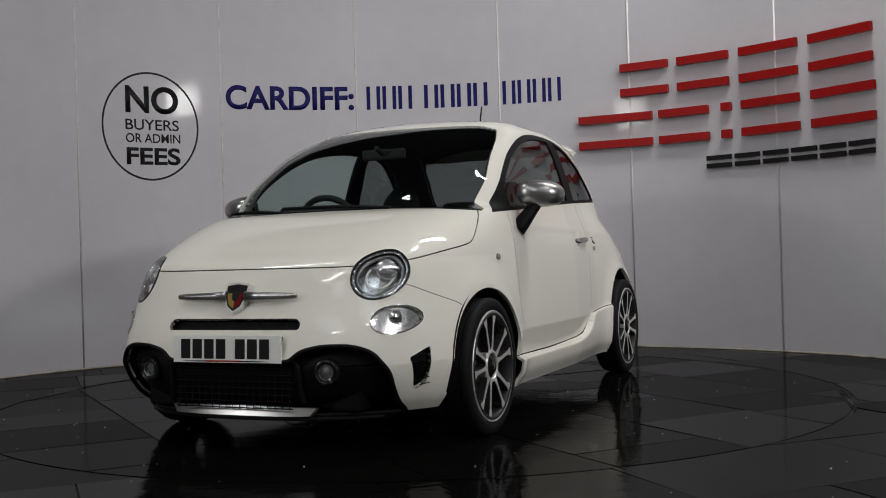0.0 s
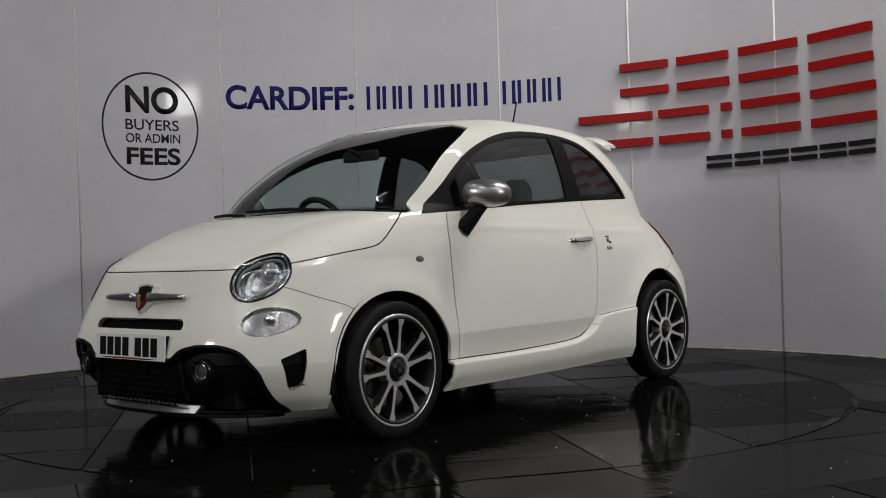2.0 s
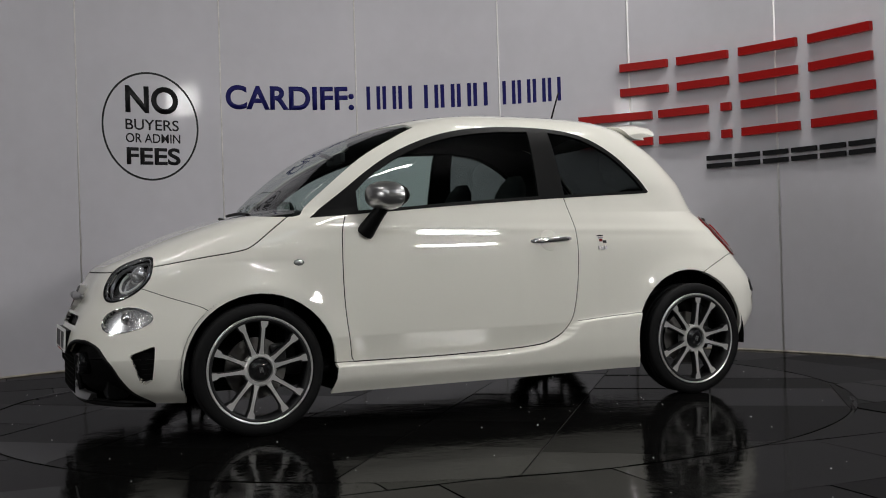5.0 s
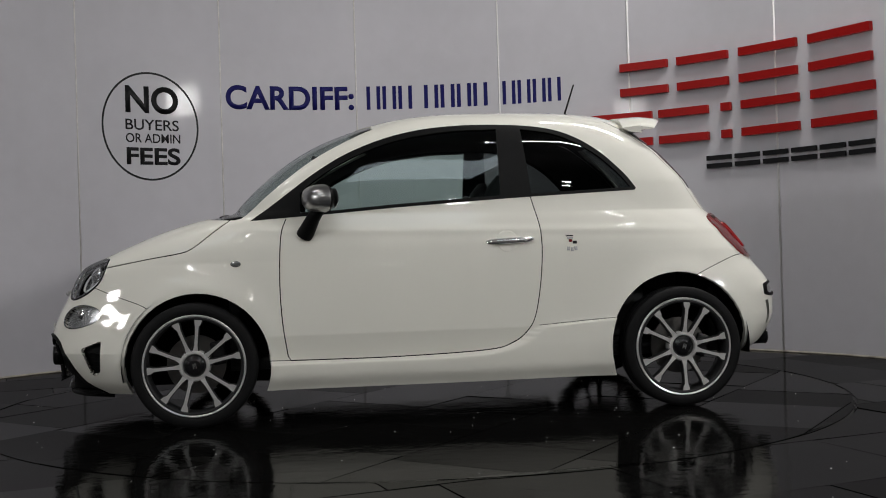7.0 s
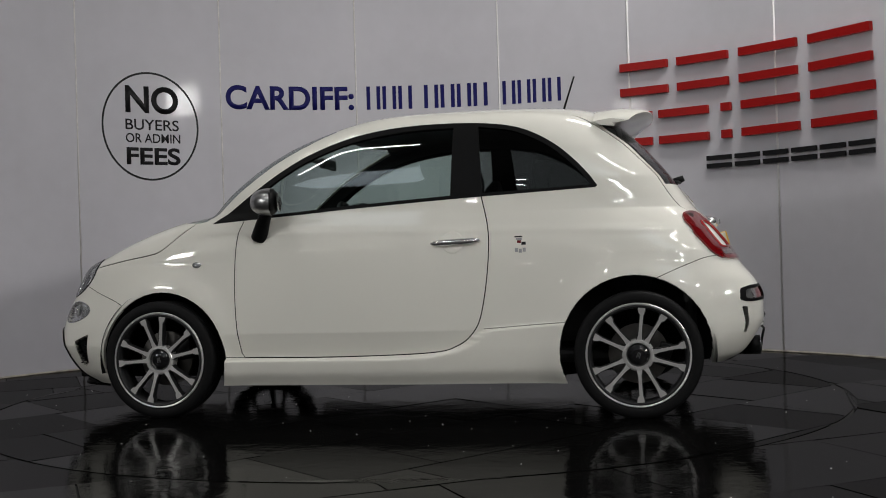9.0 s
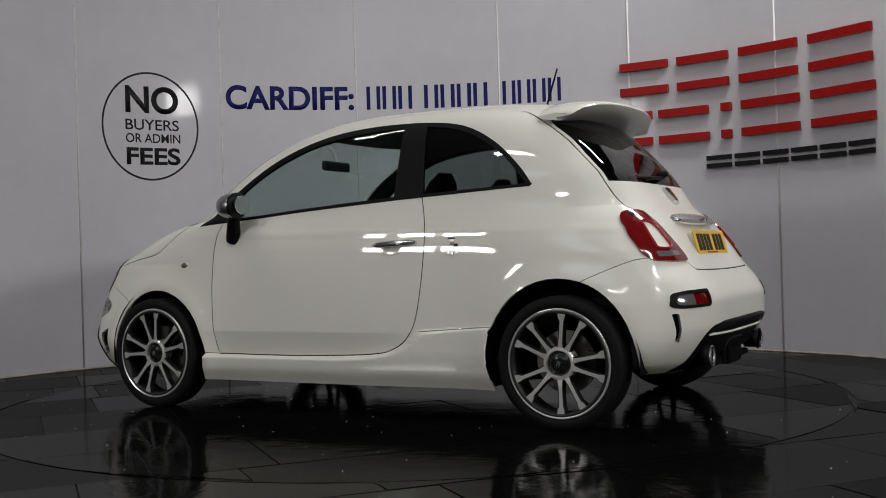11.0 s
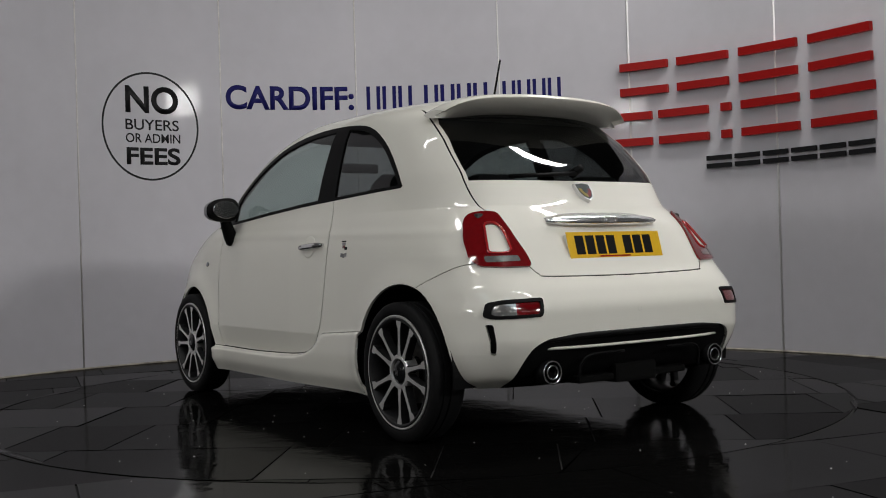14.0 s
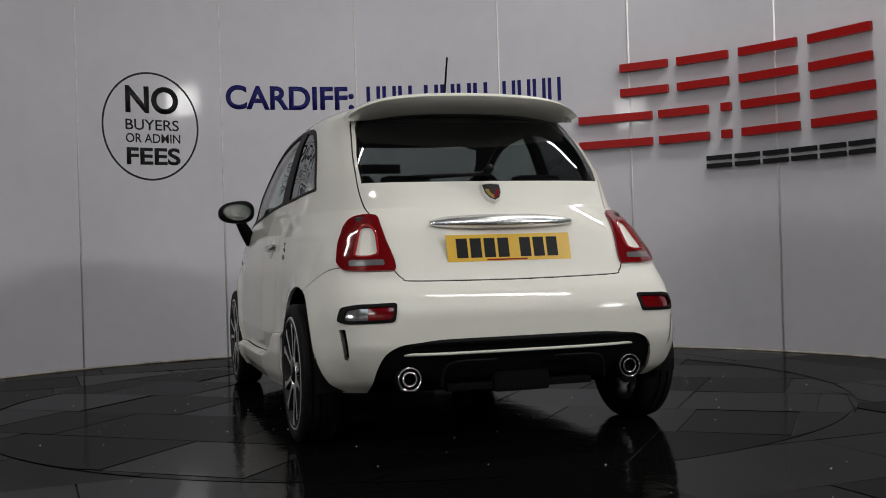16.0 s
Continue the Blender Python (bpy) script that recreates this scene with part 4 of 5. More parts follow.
for k in range(21):
    u = k / 20 * 2 - 1
    x = 1.842 - 0.035 * abs(u) ** 3
    h = 0.024 * (1 - 0.35 * abs(u))
    hw = 0.335
    q = [b.verts.new(c) for c in ((x - 0.03, u * hw, 0.170 + h), (x - 0.006, u * hw, 0.170 + h), (x + 0.008, u * hw * 0.93, 0.156), (x - 0.03, u * hw * 0.93, 0.152))]
    if prev:
        for i in range(4):
            b.faces.new((prev[i], prev[(i + 1) % 4], q[(i + 1) % 4], q[i]))
    else:
        b.faces.new(q)
    prev = q
b.faces.new(prev)
bmesh.ops.recalc_face_normals(b, faces=list(b.faces))
part("splitter", b, SATIN, fbump, "satin silver splitter")
# lower grille mesh bars
for k in range(8):
    z = 0.19 + k * 0.025
    part("grille_bar", tube([(1.868 - 0.05 * abs(y) ** 2, y, z) for y in (-0.27, -0.14, 0, 0.14, 0.27)], 0.0030, 6), GAP, fbump)
for k in range(17):
    y = -0.256 + k * 0.032
    part("grille_bar", tube([(1.868 - 0.05 * y * y, y, 0.185), (1.866 - 0.05 * y * y, y, 0.366)], 0.0025, 6), GAP, fbump)
for k in range(5):
    y = -0.2 + k * 0.1
    part("slot_bar", tube([(1.822, y, 0.488), (1.812, y, 0.532)], 0.003, 6), TRIMK, fbump)
for side in (0, 1):
    m = facing(flip((1.846, .412, .330), side), flip((1, 0.16, 0), side)) @ Matrix.Diagonal((0.82, 0.82, 1, 1))
    pod = lathe([(0.062, -0.03), (0.060, 0.010), (0.050, 0.018), (0.043, 0.010), (0.036, -0.01)], 36, "Z")
    bmesh.ops.transform(pod, matrix=m, verts=list(pod.verts))
    pod = part("fog_light", pod, GLOSSK, fbump, "round fog lamp in a black pod", True)
    b = lathe([(0.038, 0.004), (0.036, 0.010), (0.033, 0.006)], 36, "Z", True)
    bmesh.ops.transform(b, matrix=m, verts=list(b.verts))
    part("ring", b, CHROME, pod, "bright ring", True)
    b = disc(0.034, 0.0, 32, 0.010)
    bmesh.ops.transform(b, matrix=m, verts=list(b.verts))
    part("lens", b, FOGLENS, pod, "clear lens over a dim bowl", True)
    ring_tube((GRILL,), 0.009, "fog_surround", TRIMK, fbump, "black lamp surround", side, 0.985, 0.0)
    bay = smooth_line([flip(q, side) for q in ((1.862, .268, .370), (1.856, .292, .345), (1.850, .298, .27), (1.838, .305, .205))], 4)
    part("bay_frame", tube(bay, 0.011, 10), TRIMK, fbump, "black frame between grille and lamp", True)
    # scoop grid
    for k in range(6):
        z = 0.265 + k * 0.022
        part("scoop_bar", tube([flip((1.632, .695, z), side), flip((1.590, .715, z + 0.004), side)], 0.0022, 5), GAP, fbump)


def plate(mat, p, n, name, label, holder, size=1.0):
    """A number plate with plain bars for its characters."""
    m = facing(p, n) @ Matrix.Diagonal((size, size, 1, 1))
    b = bmesh.new()
    box(b, (-0.26, -0.0555, 0), (0.26, 0.0555, 0.005), 0.002, m)
    pl = part(name, b, mat, car, label)
    x = -0.2215
    for i in range(7):
        b = bmesh.new()
        box(b, (x, -0.0395, 0.005), (x + 0.046, 0.0395, 0.0062), 0, m)
        part("bar", b, INK, pl)
        x += 0.0575 + (0.035 if i == 3 else 0)
    b = bmesh.new()
    box(b, (-0.10, -0.0515, 0.005), (0.07, -0.0455, 0.006), 0, m)
    part("bar", b, RED, pl)
    b = bmesh.new()
    box(b, (-0.25, -0.05, -0.03), (0.25, 0.05, -0.0005), 0.004, m)
    part("bracket", b, holder, pl)
    return pl


plate(PLATEW, Vector((1.897, 0, 0.419)), Vector((1, 0, 0.05)), "number_plate", "white number plate with dark bars", TRIMK, 0.96)
plate(PLATEY, Vector((-1.590, 0, 0.779)), Vector((-1, 0, 0.26)), "number_plate", "yellow number plate with dark bars", PAINT)


def shield(p, n, size, parent):
    """A shield badge: chrome rim, red and yellow fields, a dark band."""
    m = facing(p, n)
    out = [(-0.5, 0.5), (0, 0.58), (0.5, 0.5), (0.46, -0.05), (0.3, -0.42), (0, -0.62), (-0.3, -0.42), (-0.46, -0.05)]

    def slab(scale, z0, z1, pts=out):
        b = bmesh.new()
        lo = [b.verts.new((x * size * scale, y * size * scale, z0)) for x, y in pts]
        hi = [b.verts.new((x * size * scale * 0.96, y * size * scale * 0.96, z1)) for x, y in pts]
        b.faces.new(hi)
        for i in range(len(pts)):
            b.faces.new((lo[i], lo[(i + 1) % len(pts)], hi[(i + 1) % len(pts)], hi[i]))
        bmesh.ops.recalc_face_normals(b, faces=list(b.faces))
        bmesh.ops.transform(b, matrix=m, verts=list(b.verts))
        return b
    s = part("badge", slab(1.0, -0.03, 0.010), ALLOY, parent, "chrome-rimmed shield badge")
    part("field", slab(0.86, 0.008, 0.0112), INK, s)
    part("field", slab(0.72, 0.010, 0.0122, [(-0.5, 0.2), (0, 0.2), (0, -0.62), (-0.3, -0.42), (-0.46, -0.05)]), BADGEY, s, "yellow field")
    part("field", slab(0.72, 0.010, 0.0122, [(0, 0.2), (0.5, 0.2), (0.46, -0.05), (0.3, -0.42), (0, -0.62)]), BADGER, s, "red field")
    part("field", slab(0.30, 0.012, 0.0135), INK, s)
    return s


shield(Vector((1.820, 0, .612)), Vector((1, 0, 0.42)), 0.112, fbump)
for s in (1, -1):
    pts = [(1.832 - 0.16 * y * y, s * y, 0.618) for y in (0.045, 0.10, 0.17, 0.24, 0.275)]
    b = tube(pts, 0.021, 12, 0.010)
    for v in b.verts:
        v.co.x -= (v.co.x - 1.83) * 0.3
    part("moustache_bar", b, SATIN, fbump, "tapered satin silver bar", True)

# ---- tail
shield(Vector((-1.408, 0, 1.007)), Vector((-1, 0, 0.80)), 0.09, gate)
b = bmesh.new()
prev = None
for k in range(25):
    u = k / 24 * 2 - 1
    y, x = u * 0.30, -1.560 + 0.03 * u * u
    h = 0.021 * (1 - 0.55 * u**4)
    q = [b.verts.new(c) for c in ((x + 0.06, y, 0.882 + h * 1.6), (x + 0.012, y, 0.882 + h), (x - 0.004, y, 0.882), (x + 0.004, y, 0.882 - h), (x + 0.07, y, 0.882 - h))]
    if prev:
        for i in range(5):
            b.faces.new((prev[i], prev[(i + 1) % 5], q[(i + 1) % 5], q[i]))
    else:
        b.faces.new(q)
    prev = q
b.faces.new(prev)
bmesh.ops.recalc_face_normals(b, faces=list(b.faces))
handle_bar = part("tailgate_handle", b, SATINC, gate, "satin chrome tailgate handle", True)
for k in (-1, 0, 1):
    part("emblem", tube([(-1.566, k * 0.026 + 0.012 * math.cos(a), 0.884 + 0.010 * math.sin(a)) for a in (2 * math.pi * j / 12 for j in range(14))], 0.0025, 6), CHROME, handle_bar, "", True)
b = bmesh.new()
for k in range(2):
    box(b, (-0.035 + k * 0.01, -0.02 - 0.028 * k, 0), (0.035 - k * 0.004, -0.004 - 0.024 * k, 0.003), 0, facing(Vector((-1.497, -0.395, .845)), Vector((-1, -0.15, 0.45))))
part("model_script", b, SATIN, gate, "small silver script")
for side in (0, 1):
    m = facing(flip((-1.678, .455, .294), side), flip((-1, 0, 0.02), side))
    # Pipe walls coloured black to sink into the shade; only the lips are chrome.
    for r0, name in ((0.046, "exhaust_tip"), (0.029, "inner_pipe")):
        b = lathe([(r0 - 0.002, -0.05), (r0 - 0.001, 0.026), (r0 - 0.005, 0.026), (r0 - 0.006, -0.04)], 40, "Z", True)
        bmesh.ops.transform(b, matrix=m, verts=list(b.verts))
        pipe = part(name, b, TRIMK, rbump, "exhaust pipe coloured black like the shade around it", True)
        lip = tube([m @ Vector((r0 * math.cos(a) - 0.003 * math.cos(a), (r0 - 0.003) * math.sin(a), 0.027)) for a in (2 * math.pi * k / 40 for k in range(42))], 0.0033, 8)
        part("lip", lip, CHROME, pipe, "polished lip", True)
    # Black disc near the mouth, painted shade for the hollow of the pipe.
    b = disc(0.041, 0.001)
    bmesh.ops.transform(b, matrix=m @ pose(0, 0, 0.004), verts=list(b.verts))
    part("exhaust_core", b, GAP, rbump)
    for q, nn in (((-1.650, .625, .468), (-1, 0.45, 0)), ((-1.732, .012, .519), (-1, 0, 0))):
        b = lathe([(0.0105, -0.01), (0.0115, 0.004), (0.0085, 0.004), (0.0085, 0.001), (0.0001, 0.001)], 20, "Z")
        bmesh.ops.transform(b, matrix=facing(flip(q, side), flip(nn, side)), verts=list(b.verts))
        if side == 0 or q[1] > 0.1:
            part("parking_sensor", b, PAINT, rbump, "", True)
# diffuser: white line, fins and centre block
part("diffuser_line", tube([(-1.745 + 0.05 * (y / 0.47) ** 4, y, 0.386) for y in [-0.47 + 0.94 * k / 16 for k in range(17)]], 0.006, 8), PAINT, rbump, "thin white line", True)
part("diffuser_edge", tube([(-1.742 + 0.09 * (abs(y) / 0.56) ** 5, y, 0.43 - 0.035 * (abs(y) / 0.56) ** 6) for y in [-0.555 + 1.11 * k / 30 for k in range(31)]], 0.011, 8), TRIMK, rbump, "black upper edge", True)

for side in (0, 1):
    edge = smooth_line([flip(q, side) for q in ((-1.718, .335, .255), (-1.728, .328, .318), (-1.738, .300, .348), (-1.745, .24, .356), (-1.748, .12, .356))], 4)
    part("diffuser_rib", tube(edge, 0.006, 8), TRIMK, rbump, "moulded black rib", True)
b = bmesh.new()
box(b, (-1.694, -0.115, 0.222), (-1.45, 0.115, 0.30), 0.014)
box(b, (-1.68, -0.30, 0.234), (-1.45, 0.30, 0.262), 0.008)
part("diffuser_centre", b, GAP, rbump, "black centre block")

# ---- roof spoiler
b = bmesh.new()
prev = None
for k in range(41):
    u = k / 40 * 2 - 1
    y = u * 0.525
    te = -1.250 + 0.12 * abs(u) ** 2.8
    zt = 1.446 - 0.022 * u * u - 0.055 * abs(u) ** 7
    zr = 1.455 - 0.030 * u * u - 0.055 * abs(u) ** 6
    xr = -0.985 + 0.02 * u * u
    th = 1 - 0.8 * abs(u) ** 5
    sec = [(xr, zr), ((xr + te) / 2, (zr + zt) / 2 + 0.012), (te + 0.025, zt + 0.004), (te + 0.004, zt - 0.004), (te, zt - 0.012 * th), (te + 0.010, zt - 0.022 * th), (te + 0.075, zt - 0.052 * th), (-1.065, 1.374 - 0.03 * u * u), (-1.0, 1.352)]
    q = [b.verts.new((x, y, z)) for x, z in sec]
    if prev:
        for i in range(9):
            b.faces.new((prev[i], prev[(i + 1) % 9], q[(i + 1) % 9], q[i]))
    else:
        b.faces.new(q)
    prev = q
b.faces.new(prev)
bmesh.ops.recalc_face_normals(b, faces=list(b.faces))
part("roof_spoiler", b, PAINT, gate, "white roof spoiler", True).data.set_sharp_from_angle(angle=radians(50))
b = tube([(-0.775, 0, 1.47), (-0.79, 0, 1.50)], 0.022, 14, 0.008)
ant = part("aerial_base", b, TRIMK, car, "black aerial foot", True)
part("aerial", tube([(-0.785, 0, 1.49), (-0.848, 0, 1.675)], 0.0055, 8, 0.0045), TRIMK, ant, "black whip aerial", True)
part("wiper_pivot", tube([(-1.335, 0, 1.092), (-1.395, 0, 1.115)], 0.022, 14, 0.016), TRIMK, gate, "", True)
part("rear_wiper", tube([(-1.372, 0.01, 1.092), (-1.358, 0.16, 1.085), (-1.325, 0.34, 1.078)], 0.009, 8), TRIMK, gate, "black rear wiper", True)

# ---- sides
for side in (0, 1):
    door = doors[side]
    b = bmesh.new()
    prev = None
    for k in range(17):
        u = k / 16
        x = -0.208 - 0.238 * u
        z = 0.809 + 0.010 * u
        bow = 0.022 * (1 - (2 * u - 1) ** 4)
        h = 0.0155 * (1 - 0.5 * abs(2 * u - 1) ** 6)
        q = [b.verts.new(flip((x, 0.762 + bow + dy, z + dz), side)) for dy, dz in ((-0.006, h), (0.006, h * 0.7), (0.010, 0), (0.006, -h * 0.7), (-0.006, -h))]
        if prev:
            for i in range(5):
                b.faces.new((prev[i], prev[(i + 1) % 5], q[(i + 1) % 5], q[i]))
        else:
            b.faces.new(q)
        prev = q
    b.faces.new(prev)
    bmesh.ops.recalc_face_normals(b, faces=list(b.faces))
    part("door_handle", b, CHROME, door, "chrome door handle", True)
    p, n = on_body(-0.325, 0.77, 0.812)
    cup = disc(0.052, 0.0015, 36, 0.001)
    bmesh.ops.transform(cup, matrix=facing(flip(p, side), flip(n, side)), verts=list(cup.verts))
    part("handle_cup", cup, PAINT, door, "", True)
    p, n = on_body(0.965, 0.78, 0.750)
    b = disc(0.016, 0.003, 24, 0.004)
    bmesh.ops.scale(b, vec=(1.5, 0.9, 1), verts=list(b.verts))
    bmesh.ops.transform(b, matrix=facing(flip(p, side), flip(n, side)), verts=list(b.verts))
    part("indicator", b, CLEARLENS, body, "clear oval side repeater", True)
    # small emblem behind the door
    p, n = on_body(-0.625, 0.76, 0.800)
    m = facing(flip(p, side), flip(n, side))
    for x0, y0, x1, y1, mat in ((-0.020, 0.012, 0.008, 0.020, SATIN), (-0.014, -0.004, 0.004, 0.010, BADGER), (0.006, -0.012, 0.026, 0.002, INK), (-0.026, 0.024, 0.010, 0.030, INK),
                                (-0.024, -0.044, -0.010, -0.026, SATIN), (-0.006, -0.048, 0.008, -0.030, SATIN), (0.012, -0.044, 0.026, -0.026, SATIN)):
        b = bmesh.new()
        box(b, (x0, y0, -0.004), (x1, y1, 0.0025), 0.001, m)
        part("emblem", b, mat, body)
    # mirror
    c = Vector((0.545, 0.842, 1.032))
    b = bmesh.new()
    bmesh.ops.create_uvsphere(b, u_segments=36, v_segments=20, radius=1.0)
    for v in b.verts:
        x, y, z = v.co
        x = math.copysign(abs(x) ** 0.85, x)
        y = math.copysign(abs(y) ** 0.8, y)
        z = math.copysign(abs(z) ** 0.8, z)
        if x < 0:
            x *= 0.42
        v.co = (c.x + x * 0.095 - 0.10 * y * 0.25, c.y + y * 0.105, c.z + z * 0.064 * (1 - 0.12 * y) - 0.006 * y)
    if side:
        for v in b.verts:
            v.co.y *= -1
        bmesh.ops.reverse_faces(b, faces=list(b.faces))
    shell = bmesh.new()
    dark = bmesh.new()
    me = bpy.data.meshes.new("tmp")
    b.to_mesh(me)
    b.free()
    shell.from_mesh(me)
    dark.from_mesh(me)
    bpy.data.meshes.remove(me)
    cutx = lambda f: f.calc_center_median().x < c.x - 0.008 - 0.25 * (abs(f.calc_center_median().y) - c.y)
    bmesh.ops.delete(shell, geom=[f for f in shell.faces if cutx(f)], context="FACES")
    bmesh.ops.delete(dark, geom=[f for f in dark.faces if not cutx(f)], context="FACES")
    mirror = part("mirror_cap", shell, SATIN, door, "satin silver mirror cap", True)
    part("mirror_housing", dark, TRIMK, mirror, "black mirror back", True)
    b = disc(0.05, 0.004, 32)
    bmesh.ops.scale(b, vec=(1.62, 0.92, 1), verts=list(b.verts))
    bmesh.ops.transform(b, matrix=facing(flip((c.x - 0.046, c.y, c.z), side), flip((-1, -0.238, 0.02), side)), verts=list(b.verts))
    part("mirror_glass", b, CHROME, mirror, "mirror glass")
    b = tube([flip(q, side) for q in smooth_line([(0.635, 0.748, 0.868), (0.618, 0.772, 0.900), (0.590, 0.802, 0.950), (0.560, 0.826, 0.990)], 4)], 0.042, 14, 0.026)
    part("mirror_arm", b, TRIMK, mirror, "black mirror arm", True)

# ---- wipers and cowl
part("cowl", tube([(1.045 - 0.10 * (abs(y) / 0.6) ** 3, y, 0.968 - 0.016 * (abs(y) / 0.6) ** 2) for y in [-0.62 + 1.24 * k / 24 for k in range(25)]], 0.013, 8), TRIMK, car, "black cowl strip", True)
for pts in ([(1.06, 0.30, 0.975), (1.05, 0.05, 0.992), (1.035, -0.28, 0.995)], [(1.055, -0.28, 0.975), (1.045, -0.42, 0.985), (0.985, -0.60, 0.985)]):
    part("wiper", tube(smooth_line(pts, 5), 0.008, 8), TRIMK, car, "black windscreen wiper", True)

# ---- cabin
b = bmesh.new()
box(b, (-1.25, -0.66, 0.24), (1.0, 0.66, 0.30), 0.02)
box(b, (0.95, -0.66, 0.24), (1.0, 0.66, 0.90), 0.01)
box(b, (-1.42, -0.58, 0.24), (-1.36, 0.58, 0.92), 0.02)
part("cabin_floor", b, CABIN, car, "black cabin floor and bulkheads")
b = bmesh.new()
box(b, (0.56, -0.66, 0.66), (0.98, 0.66, 0.955), 0.05)
box(b, (0.52, -0.48, 0.90), (0.78, -0.20, 1.02), 0.04)
part("dashboard", b, CABIN, car, "black dashboard with instrument hood")
wheel_pts = [(0.47 + 0.07 * math.sin(a), -0.34 + 0.18 * math.cos(a), 0.90 + 0.17 * math.sin(a)) for a in (2 * math.pi * k / 32 for k in range(34))]
sw = part("steering_wheel", tube(wheel_pts, 0.017, 10), CABIN, car, "black leather steering wheel", True)
part("wheel_hub", tube([(0.49, -0.34, 0.89), (0.56, -0.34, 0.86)], 0.06, 16), CABIN, sw, "", True)


def seat(y):
    """A front bucket seat with one-piece headrest."""
    b = bmesh.new()
    box(b, (-0.25, y - 0.24, 0.30), (0.28, y + 0.24, 0.56), 0.06)
    st = part("front_seat", b, SEATM, car, "black sports seat with integral headrest", True)
    b = bmesh.new()
    prev = None
    for k in range(15):
        u = k / 14
        z = 0.50 + 0.66 * u
        x = -0.17 - 0.20 * u
        hw = 0.235 - 0.03 * u if u < 0.68 else 0.215 - 0.10 * min(1, (u - 0.62) / 0.16) - 0.06 * max(0, (u - 0.85) / 0.15) ** 2
        d = 0.065 - 0.015 * u - (0.03 * max(0, (u - 0.9) / 0.1))
        ring = [b.verts.new((x + d * math.cos(a) * (1 + 0.3 * abs(math.sin(a))), y + hw * math.copysign(abs(math.sin(a)) ** 0.7, math.sin(a)), z)) for a in (2 * math.pi * j / 20 for j in range(20))]
        if prev:
            for i in range(20):
                b.faces.new((prev[i], prev[(i + 1) % 20], ring[(i + 1) % 20], ring[i]))
        else:
            b.faces.new(ring)
        prev = ring
    b.faces.new(prev)
    bmesh.ops.recalc_face_normals(b, faces=list(b.faces))
    part("backrest", b, SEATM, st, "", True)


seat(0.33)
seat(-0.33)
b = bmesh.new()
box(b, (-1.05, -0.56, 0.32), (-0.62, 0.56, 0.60), 0.06)
box(b, (-1.22, -0.56, 0.55), (-1.04, 0.56, 0.98), 0.05)
rs = part("rear_bench", b, SEATM, car, "black rear bench")
for s in (1, -1):
    b = bmesh.new()
    box(b, (-1.20, s * 0.30 - 0.11, 0.985), (-1.10, s * 0.30 + 0.11, 1.10), 0.035)
    part("headrest", b, SEATM, rs)
b = bmesh.new()
box(b, (0.50, -0.12, 1.245), (0.53, 0.12, 1.30), 0.012)
rv = part("rear_view_mirror", b, CABIN, car, "black interior mirror")
part("stalk", tube([(0.53, 0, 1.275), (0.60, 0, 1.30)], 0.012, 8), CABIN, rv)
HALF.free()


# ---------------------------------------------------------------- lettering on the wall
def wall_frame(deg, z, inward):
    """A frame on the wall: x to the right as one faces it, y up, z out of the wall."""
    a = radians(deg)
    n = Vector((-math.cos(a), -math.sin(a), 0))
    return facing(on_wall(deg, z, inward), n)


def bend(ob_mesh, deg, z, inward):
    """Lays a flat mesh (x right, y up, z out) round the wall."""
    for v in ob_mesh.vertices:
        x, y, d = v.co
        p = on_wall(deg - math.degrees(x / WR), z + y, inward + d)
        v.co = p
    ob_mesh.update()


def word(text, x0, x1, y0, y1, mat, deg, z, parent, name, thick=0.001, bold=0.028):
    """A word in the built-in font, stretched to its place on the wall."""
    cu = bpy.data.curves.new(name, "FONT")
    cu.body = text
    cu.extrude = 0.0
    cu.offset = bold
    tmp = new(name, cu)
    bpy.context.view_layer.update()
    me = bpy.data.meshes.new_from_object(tmp.evaluated_get(bpy.context.evaluated_depsgraph_get()))
    bpy.data.objects.remove(tmp)
    b = bmesh.new()
    b.from_mesh(me)
    bmesh.ops.triangulate(b, faces=list(b.faces))
    ret = bmesh.ops.extrude_face_region(b, geom=list(b.faces))
    xs, ys = [v.co.x for v in b.verts], [v.co.y for v in b.verts]
    top = {v for v in ret["geom"] if isinstance(v, bmesh.types.BMVert)}
    for v in b.verts:
        v.co = (x0 + (v.co.x - min(xs)) * (x1 - x0) / (max(xs) - min(xs)), y0 + (v.co.y - min(ys)) * (y1 - y0) / (max(ys) - min(ys)), thick if v in top else 0.0)
    bmesh.ops.recalc_face_normals(b, faces=list(b.faces))
    b.to_mesh(me)
    b.free()
    me.materials.clear()
    me.materials.append(mat)
    bend(me, deg, z, 0.0004)
    return part(name, me, mat, parent)


def slab_bar(corners, thick, mat, deg, z, parent, name, stand=0.0005):
    """A flat bar with the given outline (x right, y up), standing off the wall."""
    n = len(corners)
    v = [(x, y, 0) for x, y in corners] + [(x, y, thick) for x, y in corners]
    f = [tuple(range(n))[::-1], tuple(range(n, 2 * n))] + [(i, (i + 1) % n, n + (i + 1) % n, n + i) for i in range(n)]
    me = mesh_from(name, v, f, mat)
    bend(me, deg, z, stand)
    return part(name, me, mat, parent)


def arc_x(deg, ref):
    return radians(ref - deg) * WR


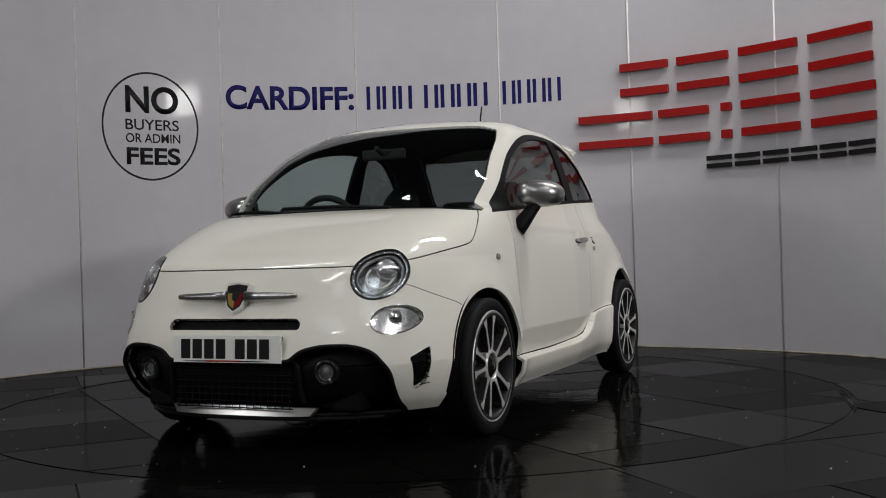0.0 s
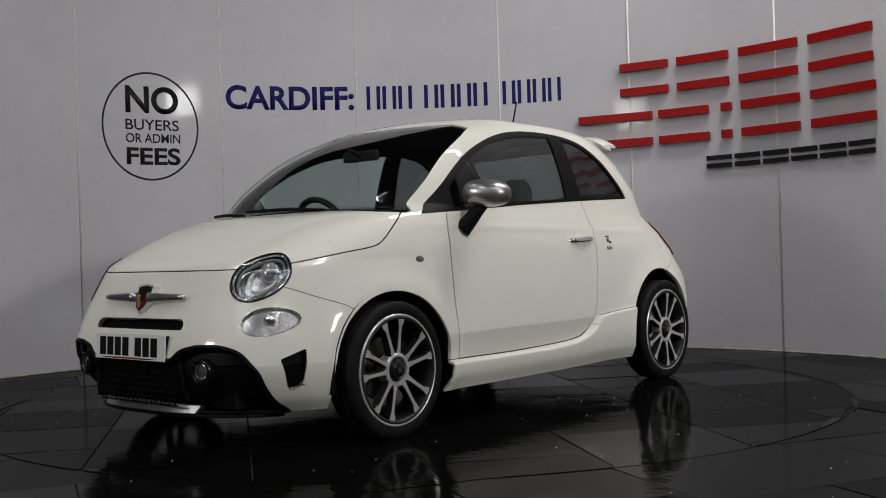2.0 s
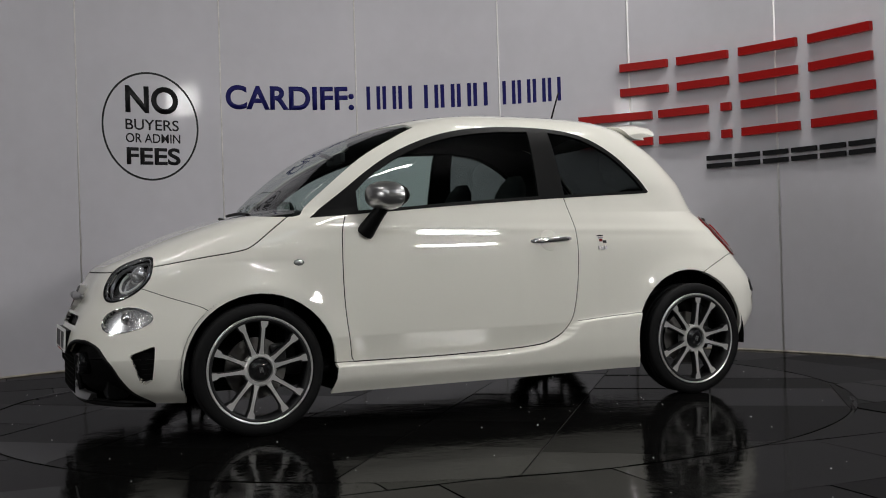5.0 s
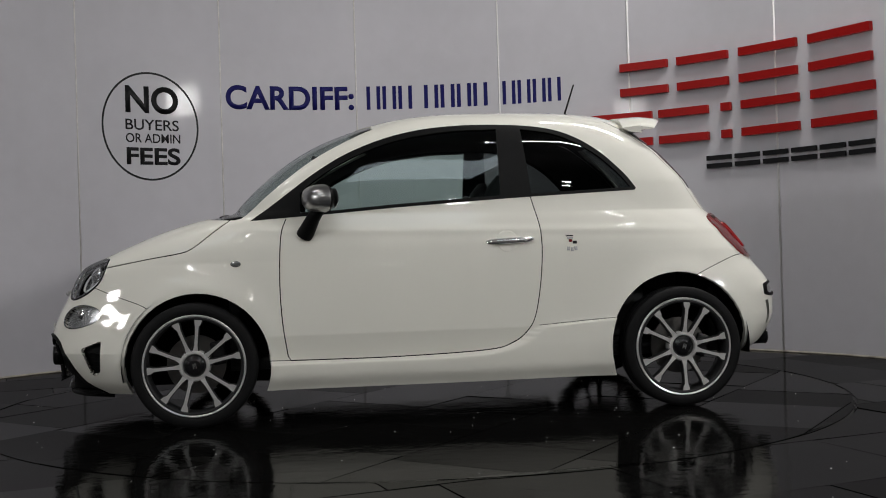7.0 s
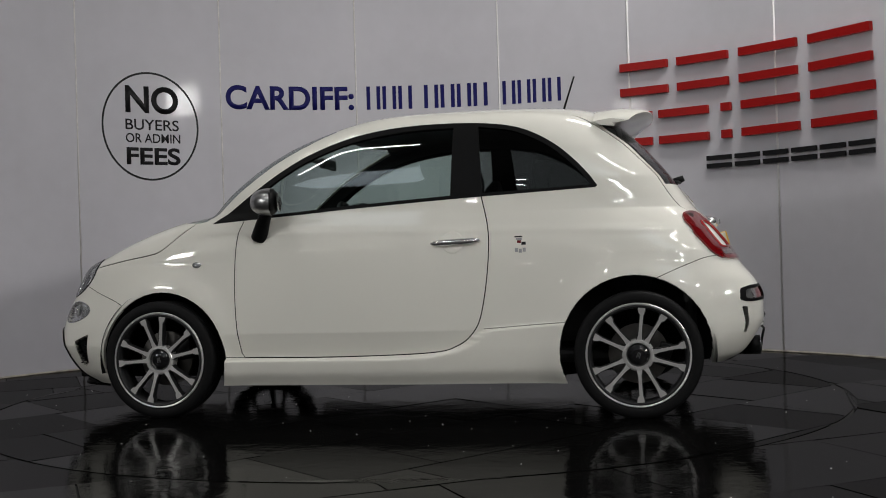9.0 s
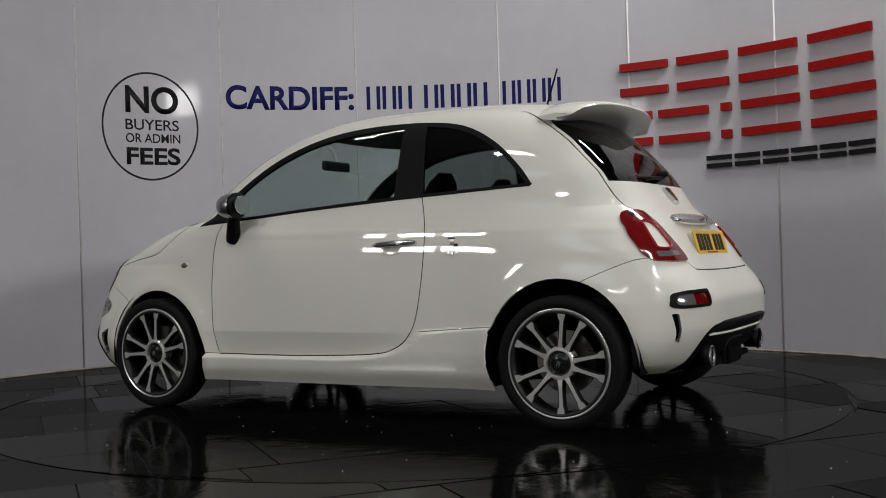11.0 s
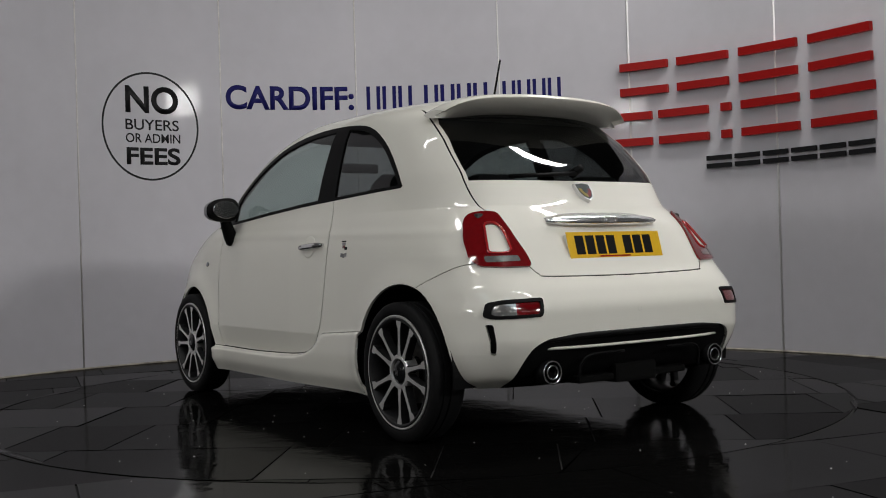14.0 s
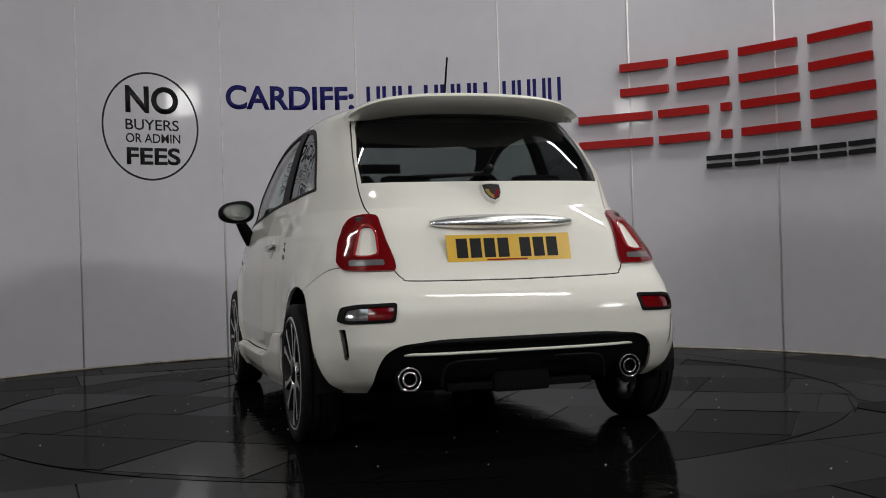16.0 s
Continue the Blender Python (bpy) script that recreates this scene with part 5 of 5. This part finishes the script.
def fees_sign():
    ref, zc = 122.0, 1.800
    rx, rz = 0.374, 0.414
    v, f = [], []
    n = 96
    for k in range(n):
        a = 2 * math.pi * k / n
        for r in (1.0, 0.962):
            for d in (0.0, 0.0012):
                v.append((rx * r * math.cos(a), rz * r * math.sin(a), d))
    for k in range(n):
        p, q = 4 * k, 4 * ((k + 1) % n)
        f += [(p + 1, q + 1, q + 3, p + 3), (p, q, q + 1, p + 1), (p + 2, p + 3, q + 3, q + 2)]
    me = mesh_from("fees_sign", v, f, VINYL_K)
    bend(me, ref, zc, 0.0004)
    s = part("fees_sign", me, VINYL_K, None)
    tagged(s, "round black vinyl sign about fees on the wall", "sign")
    for text, dl, dr, z0, z1 in (("NO", 125.05, 118.45, 1.897, 2.106), ("BUYERS", 125.1, 118.45, 1.770, 1.852), ("OR ADMIN", 125.1, 118.3, 1.674, 1.744), ("FEES", 125.05, 118.35, 1.506, 1.638)):
        word(text, arc_x(dl, ref), arc_x(dr, ref), z0 - zc, z1 - zc, VINYL_K, ref, zc, s, "lettering", bold=0.028 if len(text) < 5 else 0.010)


def phone_sign():
    s = word("CARDIFF:", arc_x(112.4, 104.0), arc_x(95.75, 104.0), -0.097, 0.097, VINYL_B, 104.0, 2.053, None, "phone_sign")
    tagged(s, "navy blue vinyl lettering and number bars on the wall", "sign")
    groups = ((94.2, 87.9, 3), (86.6, 77.9, 4), (76.2, 68.2, 4))
    for a0, a1, count in groups:
        step = (a1 - a0) / count
        for k in range(count):
            l, r = arc_x(a0 + step * k, 85.0) + 0.008, arc_x(a0 + step * (k + 1), 85.0) - 0.010
            w = (r - l) * 0.27
            for x0, x1 in ((l, l + w), (r - w, r)):
                slab_bar([(x0, -0.095), (x1, -0.095), (x1, 0.095), (x0, 0.095)], 0.001, VINYL_B, 85.0, 2.053, s, "bar")


def dealer_sign():
    """Raised red and black bars in rows, on stand-offs."""
    s = new("dealer_sign")
    tagged(s, "raised red and black bars of a sign on the wall", "sign")
    ref, slant = 44.0, 0.0
    t = 0.034
    rows = ((1.936, 2.188, ((60.4, 54.2), (52.95, 46.4), (44.95, 37.65), (36.1, 28.3))),
            (1.548, 1.806, ((66.0, 56.4), (55.5, 49.1), (47.4, 46.2), (44.8, 37.55), (35.95, 28.1))))
    for z0, z1, spans in rows:
        h, bar = z1 - z0, 0.060
        for a0, a1 in spans:
            l, r = arc_x(a0, ref), arc_x(a1, ref)
            for y0 in (0.0, h - bar):
                slab_bar([(l, y0), (r, y0), (r, y0 + bar), (l, y0 + bar)], t, RED, ref, z0, s, "bar", 0.012)
    edges = [49.7 - 21.6 * k / 6 for k in range(7)]
    for k in range(6):
        l, r = arc_x(edges[k], ref) + 0.012, arc_x(edges[k + 1], ref) - 0.018
        for y0, y1 in ((0.0, 0.034), (0.058, 0.092)):
            slab_bar([(l, y0), (r, y0), (r, y1), (l, y1)], 0.02, BLACKL, ref, 1.336, s, "bar", 0.012)


fees_sign()
phone_sign()
dealer_sign()


def dust(parent, inner, outer, count, seed):
    """Small pale specks lying on the tiles."""
    rnd = random.Random(seed)
    v, f = [], []
    for k in range(count):
        r, a, s = math.sqrt(rnd.uniform(inner**2, outer**2)), rnd.uniform(0, 6.283), rnd.uniform(0.0012, 0.0028)
        x, y, h = r * math.cos(a), r * math.sin(a), s * 0.9
        n = len(v)
        v += [(x - s, y - s, 0.001), (x + s, y - s, 0.001), (x + s, y + s, 0.001), (x - s, y + s, 0.001), (x, y, 0.001 + h * 1.4)]
        f += [(n, n + 1, n + 4), (n + 1, n + 2, n + 4), (n + 2, n + 3, n + 4), (n + 3, n, n + 4)]
    ob = part("dust", mesh_from("dust", v, f, PLATEW), PLATEW, parent)
    ob["kind"] = "stuff"


dust(turntable, 0.2, 2.2, 110, 3)
dust(floor_ob, 2.3, 4.0, 70, 5)
lay_tiles(floor_ob, False, 0.35, 8.5)
lay_tiles(turntable, True, 0.9, 2.9)


# ---------------------------------------------------------------- movement
TURN = [(0.0, 244.478), (0.5, 240.47), (1.0, 236.413), (1.5, 232.311), (2.0, 228.165), (2.5, 223.98), (3.0, 219.756), (3.5, 215.498),
        (4.0, 211.208), (4.5, 206.887), (5.0, 202.54), (5.5, 198.169), (6.0, 193.776), (6.5, 189.364), (7.0, 184.935), (7.5, 180.493),
        (8.0, 176.04), (8.5, 171.579), (9.0, 167.112), (9.5, 162.642), (10.0, 158.171), (10.5, 153.703), (11.0, 149.24), (11.5, 144.784),
        (12.0, 140.339), (12.5, 135.906), (13.0, 131.489), (13.5, 127.091), (14.0, 122.713), (14.5, 118.359), (15.0, 114.031),
        (15.5, 109.732), (16.0, 105.465)]
PIVOT = (0.0564, -0.0646)


def motions():
    """The turntable turns, and the car stands on it."""
    walk(turntable, [(t, pose(0, 0, 0, 0, 0, a)) for t, a in TURN])
    walk(car, [(t, pose(0, 0, 0, 0, 0, a) @ pose(-PIVOT[0], -PIVOT[1], 0)) for t, a in TURN])


motions()
